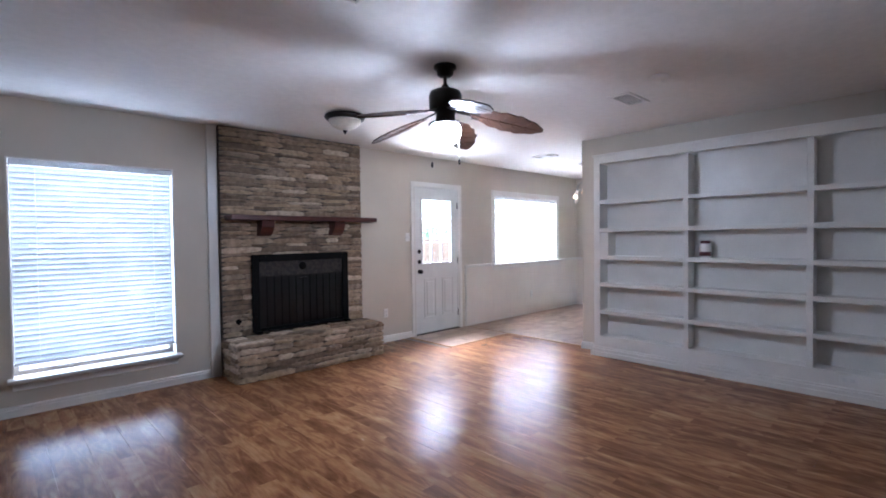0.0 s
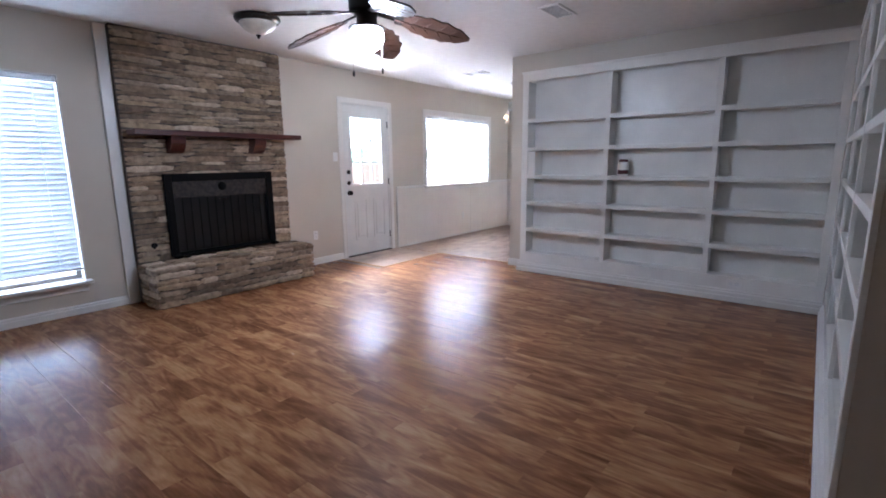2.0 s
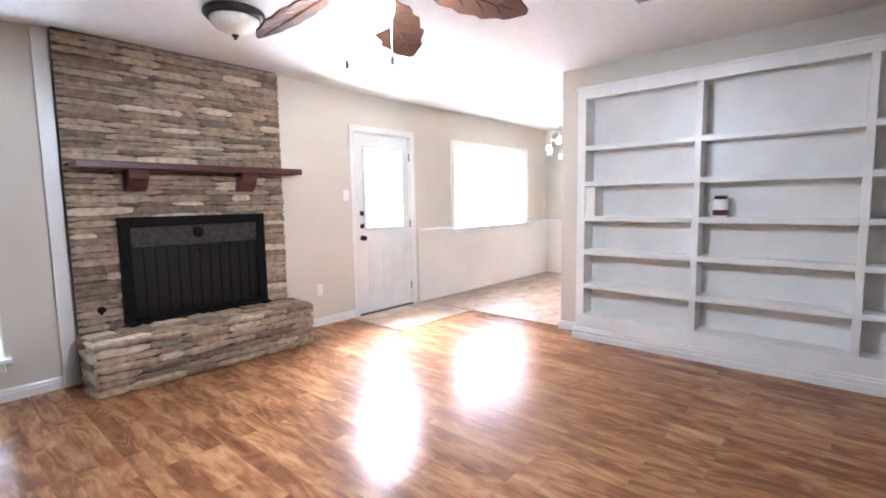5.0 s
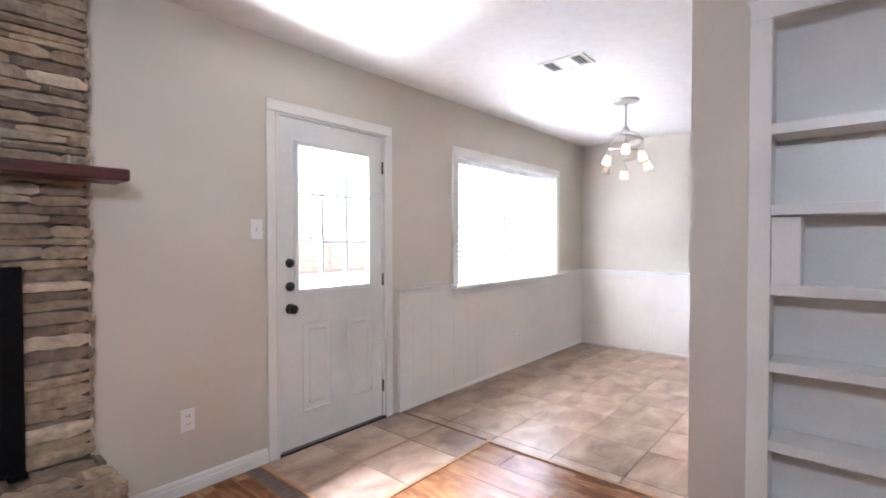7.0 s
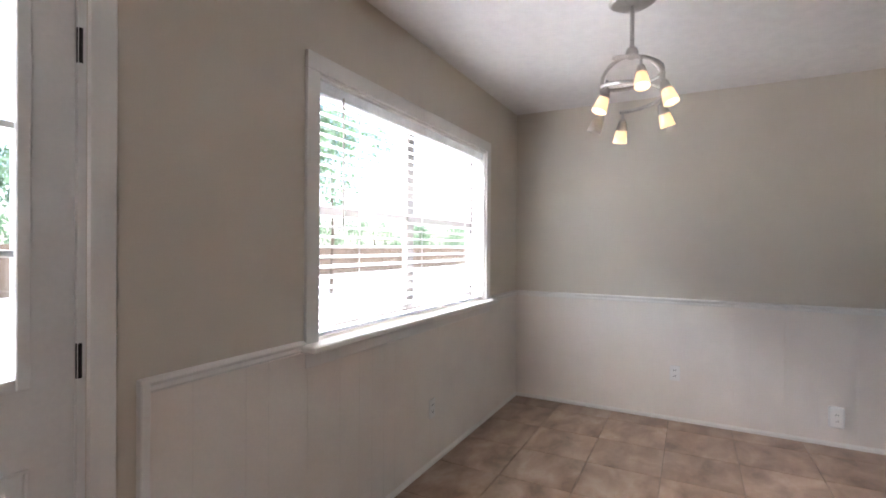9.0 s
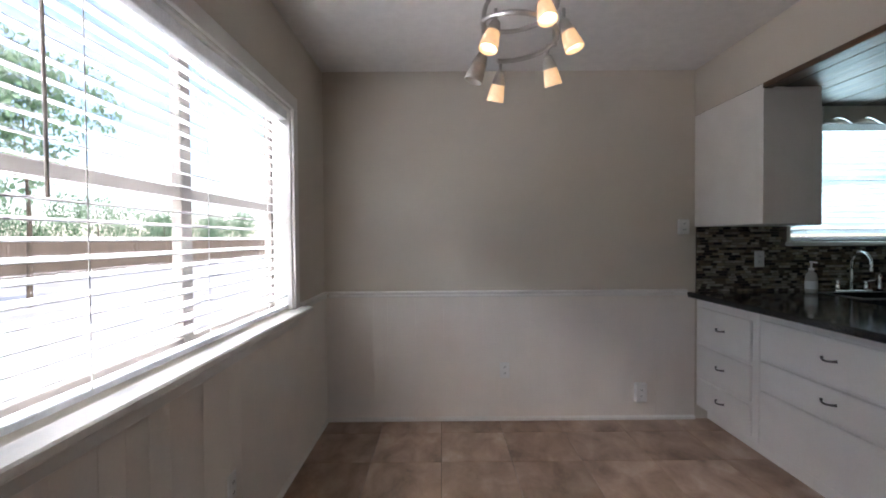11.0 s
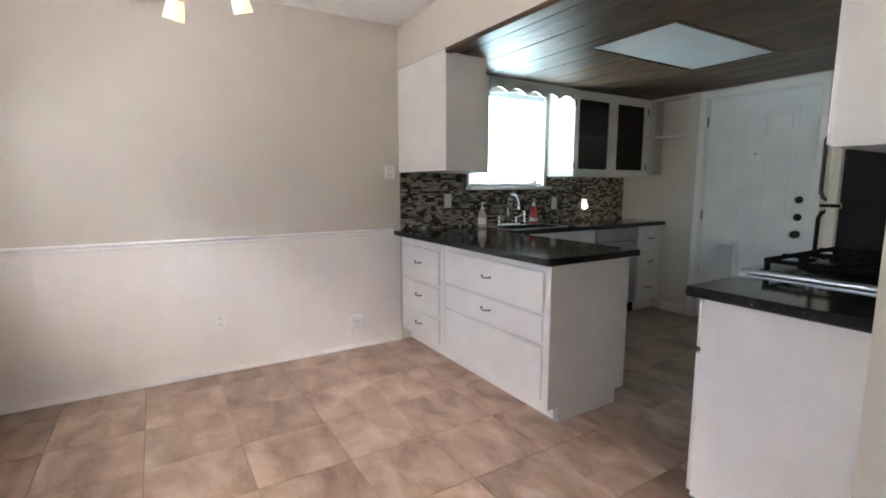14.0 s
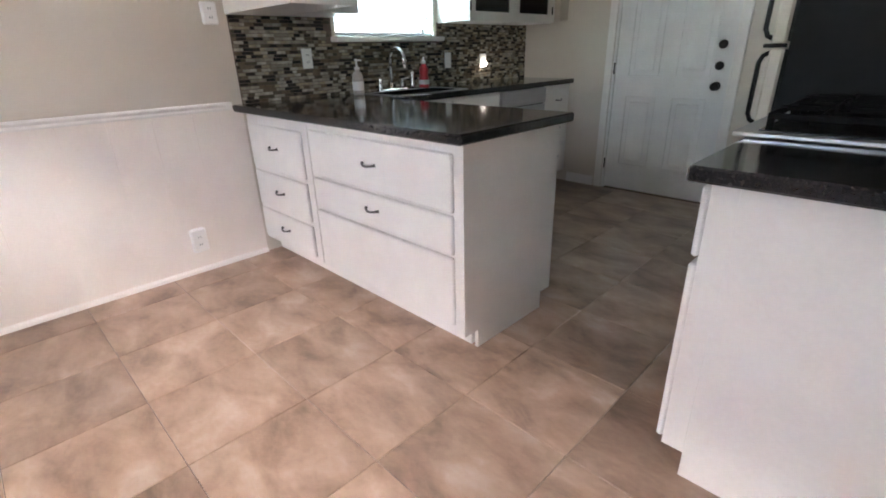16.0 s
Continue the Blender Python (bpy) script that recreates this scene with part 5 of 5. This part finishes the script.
def upper_units():
    o = thing("corner_wall_cabinet", (8.25, 2.0, 1.38), "white painted corner wall cabinet with plain side", "cabinet")
    part("body", boxes(((7.885, 1.872, 1.381), (EW, 2.199, KTOP + 0.019)), bevel=0.002), CAB, o)
    part("door", boxes(((7.90, 1.856, 1.40), (8.26, 1.872, KTOP - 0.03)), bevel=0.004), CAB, o)
    part("edge_strip", boxes(((7.878, 1.875, KTOP - 0.022), (7.885, 2.199, KTOP - 0.006))), CAB, o)
    side = thing("wall_cabinet_filler", (8.44, 1.68, 1.38), "white painted wall cabinet beside the sink window", "cabinet")
    part("body", boxes(((8.28, 1.545, 1.381), (EW, 1.854, KTOP + 0.019)), bevel=0.002), CAB, side)
    g = thing("glass_wall_cabinet", (8.44, 0.06, 1.37), "white wall cabinet with two dark glass doors", "cabinet")
    x0, y0, y1, z0, z1 = 8.27, SW + 0.08, 0.585, 1.365, KTOP - 0.006
    part("body", boxes(((x0 + 0.02, y0, z0), (EW, y0 + 0.018, z1)), ((x0 + 0.02, y1 - 0.018, z0), (EW, y1, z1)), ((x0 + 0.02, y0 + 0.018, z0), (EW, y1 - 0.018, z0 + 0.02)), ((x0 + 0.02, y0 + 0.018, z1 - 0.03), (EW, y1 - 0.018, z1)), ((EW - 0.012, y0 + 0.018, z0 + 0.02), (EW, y1 - 0.018, z1 - 0.03))), CAB, g)
    part("filler", boxes(((x0 + 0.03, SW + 0.001, z0 + 0.01), (EW, y0, z1))), CAB, g)
    part("shelf", boxes(((x0 + 0.03, y0 + 0.02, 1.74), (EW - 0.012, y1 - 0.02, 1.758))), CAB, g)
    m = (y0 + y1) / 2
    for a, b in ((y0 + 0.004, m - 0.003), (m + 0.003, y1 - 0.004)):
        d = part("door", boxes(((x0, a, z0), (x0 + 0.02, a + 0.06, z1 - 0.01)), ((x0, b - 0.06, z0), (x0 + 0.02, b, z1 - 0.01)), ((x0, a + 0.06, z0), (x0 + 0.02, b - 0.06, z0 + 0.065)), ((x0, a + 0.06, z1 - 0.085), (x0 + 0.02, b - 0.06, z1 - 0.01))), CAB, g)
        part("pane", boxes(((x0 + 0.008, a + 0.055, z0 + 0.06), (x0 + 0.012, b - 0.055, z1 - 0.08))), DARKGLASS, d)
        h = b - 0.022 if b < m else a + 0.022
        part("handle", tube([(x0, h, 1.60), (x0 - 0.022, h, 1.615), (x0 - 0.024, h, 1.65), (x0 - 0.022, h, 1.685), (x0, h, 1.70)], 0.005, 8), NICKEL, d)
        hy = a + 0.004 if b < m else b - 0.004
        for z in (1.46, 2.02):
            part("hinge", boxes(((x0 - 0.006, hy - 0.006, z - 0.03), (x0, hy + 0.006, z + 0.03)), bevel=0.001), IRON, d)
    v = thing("window_valance", (8.28, 1.06, 2.02), "white scalloped wooden valance above the sink window", "valance")
    n, out = 5, []
    a, b = 0.586, 1.544
    w = (b - a) / n
    for k in range(n):
        for j in range(9):
            t = j / 8
            out.append((a + w * (k + t), 2.03 + 0.042 * math.sin(math.pi * t)))
    out += [(b, KTOP - 0.004), (a, KTOP - 0.004)]
    part("board", prism(out, 8.272, 8.29, "x"), CAB, v)
    L = thing("ceiling_light_panel", (7.055, 0.895, KTOP), "unlit fluorescent ceiling panel with prismatic diffuser", "ceiling light")
    part("diffuser", boxes(((6.77, 0.345, KTOP + 0.002), (7.34, 1.445, KTOP + 0.010))), PANEL, L)
    for s in (((6.745, 0.32), (7.365, 0.345)), ((6.745, 1.445), (7.365, 1.47)), ((6.745, 0.345), (6.77, 1.445)), ((7.34, 0.345), (7.365, 1.445))):
        part("frame", boxes(((*s[0], KTOP - 0.006), (*s[1], KTOP + 0.012)), bevel=0.002), WOODCEIL, L)
    kv = thing("ceiling_register", (6.25, 2.04, KTOP), "dark brown ceiling register in the board ceiling", "air vent")
    part("frame", boxes(((6.04, 1.955, KTOP - 0.012), (6.46, 2.135, KTOP - 0.001)), bevel=0.003), BRONZE, kv)
    for k in range(6):
        part("slat", boxes(((6.06, 1.975 + k * 0.025, KTOP - 0.018), (6.44, 1.985 + k * 0.025, KTOP - 0.012))), BRONZE, kv)


FTOP = 1.80


def stove_side():
    c = thing("stove_end_cabinet", (5.79, 2.0, 0), "white painted base cabinet beside the range", "cabinet")
    part("body", boxes(((5.441, 1.80, 0.0), (6.03, 2.195, 0.878)), ((6.03, 1.80, 0.085), (6.09, 2.195, 0.878)), bevel=0.001), CAB, c)
    part("door", boxes(((6.093, 1.81, 0.10), (6.111, 2.19, 0.66)), bevel=0.005), CAB, c)
    part("drawer", boxes(((6.093, 1.81, 0.68), (6.111, 2.19, 0.86)), bevel=0.005), CAB, c)
    t = thing("stove_countertop", (5.8, 2.02, 0.88), "polished black granite counter end beside the range", "countertop")
    part("slab", boxes(((5.441, 1.795, 0.879), (6.135, 2.25, 0.917)), bevel=0.006), GRANITE, t)
    r = thing("gas_range", (5.83, 1.41, 0), "stainless gas range with black cast iron grates", "range")
    part("body", boxes(((5.46, 1.03, 0.02), (6.12, 1.79, 0.90))), BLACKENAMEL, r)
    part("oven_door", boxes(((6.12, 1.04, 0.16), (6.15, 1.78, 0.76)), bevel=0.006), STEEL, r)
    part("control_panel", boxes(((6.12, 1.035, 0.78), (6.165, 1.785, 0.90)), bevel=0.008), STEEL, r)
    part("cooktop", boxes(((5.51, 1.02, 0.918), (6.17, 1.80, 0.934)), bevel=0.004), STEEL, r)
    part("well", boxes(((5.55, 1.05, 0.934), (6.11, 1.77, 0.938)), bevel=0.001), BLACKENAMEL, r)
    part("oven_handle", tube([(6.15, 1.10, 0.72), (6.20, 1.11, 0.72), (6.20, 1.71, 0.72), (6.15, 1.72, 0.72)], 0.011, 8), STEEL, r)
    for y in (1.12, 1.26, 1.41, 1.56, 1.70):
        part("knob", lathe((6.165, y, 0.84), [(0.022, 0), (0.02, 0.02), (0, 0.022)], 14, (1, 0, 0)), BLACKENAMEL, r)
    for y in (1.23, 1.59):
        for x in (5.69, 5.97):
            b = part("burner", lathe((x, y, 0.938), [(0.05, 0), (0.05, 0.008), (0.035, 0.010), (0.035, 0.02), (0, 0.021)], 18), IRON, r)
    for y0, y1 in ((1.06, 1.40), (1.42, 1.76)):
        bars = []
        for x in (5.56, 5.83, 6.09):
            bars.append(((x - 0.008, y0, 0.968), (x + 0.008, y1, 0.985)))
        for y in (y0, y1 - 0.016):
            bars.append(((5.568, y, 0.966), (6.082, y + 0.016, 0.983)))
        for x in (5.69, 5.97):
            for s in (-1, 1):
                ym = (y0 + y1) / 2
                bars.append(((x - 0.007, ym + s * 0.04, 0.976), (x + 0.007, ym + s * 0.16, 0.990)))
                bars.append(((x + s * 0.035, ym - 0.007, 0.976), (x + s * 0.13, ym + 0.007, 0.990)))
        for x in (5.56, 6.09):
            for y in (y0 + 0.01, y1 - 0.02):
                bars.append(((x - 0.009, y - 0.006, 0.936), (x + 0.009, y + 0.012, 0.969)))
        part("grate", boxes(*bars, bevel=0.0025), IRON, r)
    u = thing("range_wall_cabinet", (5.63, 1.8, 1.39), "white painted wall cabinet above the range counter", "cabinet")
    part("body", boxes(((5.441, 1.03, 1.392), (5.755, 2.199, KTOP - 0.006)), bevel=0.002), CAB, u)
    for a, b in ((1.045, 1.60), (1.615, 2.185)):
        part("door", boxes(((5.755, a, 1.40), (5.772, b, KTOP - 0.03)), bevel=0.004), CAB, u)
    w = thing("range_side_cabinet", (5.77, 0.61, 0), "white painted base cabinet between range and refrigerator", "cabinet")
    part("body", boxes(((5.441, 0.195, 0.0), (6.03, 1.02, 0.878)), ((6.03, 0.195, 0.085), (6.09, 1.02, 0.878)), bevel=0.001), CAB, w)
    for a, b in ((0.205, 0.60), (0.615, 1.01)):
        part("door", boxes(((6.093, a, 0.10), (6.111, b, 0.66)), bevel=0.005), CAB, w)
        part("drawer", boxes(((6.093, a, 0.68), (6.111, b, 0.86)), bevel=0.005), CAB, w)
    q = thing("range_side_countertop", (5.78, 0.61, 0.88), "polished black granite counter between range and refrigerator", "countertop")
    part("slab", boxes(((5.441, 0.19, 0.879), (6.135, 1.015, 0.917)), bevel=0.006), GRANITE, q)
    f = thing("refrigerator", (6.05, -0.19, 0), "black refrigerator with pale cream door edge and long handles", "refrigerator")
    part("body", boxes(((5.70, -0.54, 0.02), (6.385, 0.17, FTOP)), bevel=0.006), FRIDGE, f)
    for z0, z1, hz in ((0.06, 1.14, (0.74, 1.115)), (1.16, FTOP, (1.185, 1.62))):
        d = part("door", boxes(((6.40, -0.54, z0), (6.47, 0.17, z1)), bevel=0.012), CREAM, f, "pale cream refrigerator door")
        y = 0.135
        part("handle", tube([(6.47, y, hz[0]), (6.50, y, hz[0] + 0.015), (6.515, y, hz[0] + 0.05), (6.515, y, hz[1] - 0.05), (6.50, y, hz[1] - 0.015), (6.47, y, hz[1])], 0.013, 10), BLACKENAMEL, d, smooth=True)
        part("gasket", boxes(((6.386, -0.53, z0 + 0.01), (6.399, 0.16, z1 - 0.01))), DARKSLOT, d)
    part("hinge_cover", boxes(((6.40, 0.09, FTOP + 0.001), (6.46, 0.16, FTOP + 0.02)), bevel=0.004), BLACKENAMEL, f)
    part("middle_hinge", boxes(((6.39, 0.172, 1.14), (6.50, 0.182, 1.16)), bevel=0.002), IRON, f)
    kx, ky = 6.38, -0.02
    k = thing("basket", (kx, ky, FTOP), "blush woven basket on top of the refrigerator", "basket")
    part("bowl", lathe((kx, ky, FTOP + 0.001), [(0.09, 0), (0.13, 0.05), (0.155, 0.13), (0.16, 0.20), (0.15, 0.20), (0.135, 0.10), (0.07, 0.02)], 24), BASKET, k, smooth=True)
    part("rim", lathe((kx, ky, FTOP + 0.195), [(0.158, 0), (0.168, 0.008), (0.168, 0.018), (0.156, 0.024), (0.148, 0.012)], 24), BASKET, k, smooth=True)


peninsula()
east_units()
countertop()
backsplash()
upper_units()
stove_side()


# ---------- garden ----------
fixed("ground", boxes(((-400, -400, -0.35), (400, 400, -0.16))), GRASS, "lawn that reaches to the distance", "ground")
fixed("patio", boxes(((-8, NW + 0.16, -0.165), (60, 18.6, -0.06)), bevel=0.01), CONCRETE, "pale concrete patio slab behind the house", "patio")
fixed("garden_edging", boxes(((-8, 18.6, -0.165), (60, 18.85, 0.10)), bevel=0.02), BARK, "weathered timber garden bed edging", "edging")


def fence(x0, x1, y):
    o = thing("fence", ((x0 + x1) / 2, y, -0.16), "weathered cedar board privacy fence", "fence")
    base = part("board", boxes(((x0, y, -0.15), (x0 + 0.184, y + 0.02, 1.28)), bevel=0.003), FENCE, o)
    n = int((x1 - x0) / 0.188)
    for k in range(1, n):
        b = new("board", base.data)
        b.parent = o
        b.location = base.location + Vector((k * 0.188, 0, 0))
    for z in (0.15, 0.95):
        part("rail", boxes(((x0, y + 0.021, z), (x1, y + 0.06, z + 0.09))), FENCE, o)


def foliage(name, label, category, spots, per, size, seed):
    rng = random.Random(seed)
    o = thing(name, (spots[0][0], spots[0][1], -0.16), label, category)
    vs, fs = [], []
    for x, y, z, r in spots:
        for _ in range(per):
            d = Vector((rng.gauss(0, 1), rng.gauss(0, 1), rng.gauss(0, 1))).normalized() * r * rng.uniform(0.55, 1.05)
            c = Vector((x, y, z)) + Vector((d.x * 1.25, d.y * 0.8, d.z))
            if c.z < -0.1:
                continue
            q = Euler((rng.uniform(0, 6), rng.uniform(0, 6), rng.uniform(0, 6))).to_matrix()
            s = size * rng.uniform(0.6, 1.4)
            n = len(vs)
            vs += [tuple(c + q @ Vector(p) * s - Vector((spots[0][0], spots[0][1], -0.16))) for p in ((-1, 0, 0), (0, -0.45, 0.1), (1, 0, 0), (0, 0.45, 0.1))]
            fs.append((n, n + 1, n + 2, n + 3))
    me = bpy.data.meshes.new("crown")
    me.from_pydata(vs, [], fs)
    me.materials.append(LEAF)
    ob = new("crown", me)
    ob.parent = o
    for x, y, z, r in spots[::3]:
        part("trunk", tube([(x, y, -0.16), (x + 0.05, y, max(z * 0.5, 0.1)), (x, y + 0.04, z + r * 0.4)], [0.06, 0.045, 0.015], 8), BARK, o)
    return o


fence(-3, 50, 20.0)
_r = random.Random(9)
foliage("hedge", "dense green shrubs growing above the fence", "shrub", [(-2 + k * 1.35, 21.3 + _r.uniform(-0.3, 1.6), 1.9 + _r.uniform(-0.6, 0.9), _r.uniform(0.9, 1.4)) for k in range(38)], 620, 0.085, 1)
foliage("tree", "leafy garden tree behind the fence", "tree", [(12.5 + _r.uniform(-3, 3), 23 + _r.uniform(-1, 1), 3.2 + _r.uniform(-0.8, 1.0), _r.uniform(0.8, 1.2)) for k in range(12)], 420, 0.10, 2)
foliage("tree", "leafy garden tree on the lawn", "tree", [(14.5 + _r.uniform(-1.8, 1.8), 12.5 + _r.uniform(-1, 1), 3.7 + _r.uniform(-0.9, 1.3), _r.uniform(0.7, 1.1)) for k in range(12)], 420, 0.08, 3)


# ---------- floor pieces ----------
def shared_box(name, w, d, h, mat, bevel):
    bm = boxes(((-w / 2, -d / 2, -h), (w / 2, d / 2, 0)))
    bmesh.ops.bevel(bm, geom=[e for e in bm.edges if all(v.co.z > -1e-6 for v in e.verts)], offset=bevel, segments=1, affect="EDGES")
    me = bpy.data.meshes.new(name)
    bm.to_mesh(me)
    bm.free()
    me.materials.append(mat)
    return me


def in_tile(x, y):
    return x > 5.33 or (x > 4.235 and y > 4.02)


def laminate_floor():
    o = thing("laminate_floor", (2, 1, 0), "glossy reddish brown wood laminate floor boards", "floor", kind="structure")
    rng = random.Random(2)
    whole = {}
    w, l = 0.198, 1.20
    x = XW
    while x < 5.34:
        y = YS - rng.uniform(0, l)
        xe = min(x + w, 5.34)
        while y < NW:
            a, b = max(y, YS), min(y + l, NW)
            top = 4.02 if xe > 4.235 + 0.1 else NW
            b = min(b, top)
            if x > 2.03:
                a = max(a, SW)
            if b - a > 0.03 and not (x >= 5.3 and b < 2.83):
                if x > 5.1 and a < 2.83:
                    a = max(a, -0.3)
                if b - a > 0.03:
                    key = (round(xe - x, 3), round(b - a, 3))
                    if key not in whole:
                        whole[key] = shared_box("plank", key[0] - 0.0006, key[1] - 0.0006, 0.008, LAM, 0.0007)
                    p = new("plank", whole[key])
                    p.parent = o
                    p.location = Vector(((x + xe) / 2, (a + b) / 2, 0)) - ORG[o.name]
            y += l
        x += w


def tile_floor():
    o = thing("tile_floor", (7, 2, 0), "mottled taupe stone-look floor tiles with dark grout", "floor", kind="structure")
    whole = {}
    s = 0.415
    x = 4.235
    xs = []
    g = 6.303 - 0.415 * 6
    while g < EW:
        xs.append(g)
        g += s
    ys = [4.02 + s * k for k in range(-12, 4)]
    for a in xs:
        for c in ys:
            for lo, hi, u, v in ((4.255, 5.365, 4.04, NW), (5.385, EW, 2.775, NW), (5.44, EW, SW, 2.775)):
                x0, x1, y0, y1 = max(a, lo), min(a + s, hi), max(c, u), min(c + s, v)
                if x1 - x0 < 0.012 or y1 - y0 < 0.012:
                    continue
                key = (round(x1 - x0, 3), round(y1 - y0, 3))
                if key not in whole:
                    whole[key] = shared_box("tile", key[0] - 0.0034, key[1] - 0.0034, 0.008, TILE, 0.0009)
                t = new("tile", whole[key])
                t.parent = o
                t.location = Vector(((x0 + x1) / 2, (y0 + y1) / 2, 0.001)) - ORG[o.name]
    for p, q in (((4.23, 4.015), (5.385, 4.04)), ((4.23, 4.04), (4.255, NW - 0.02)), ((5.36, 2.83), (5.385, 4.015))):
        fixed("threshold_strip", boxes(((*p, -0.006), (*q, 0.006)), bevel=0.002), OAK, "thin oak transition strip between tile and wood floor", "threshold")


laminate_floor()
tile_floor()
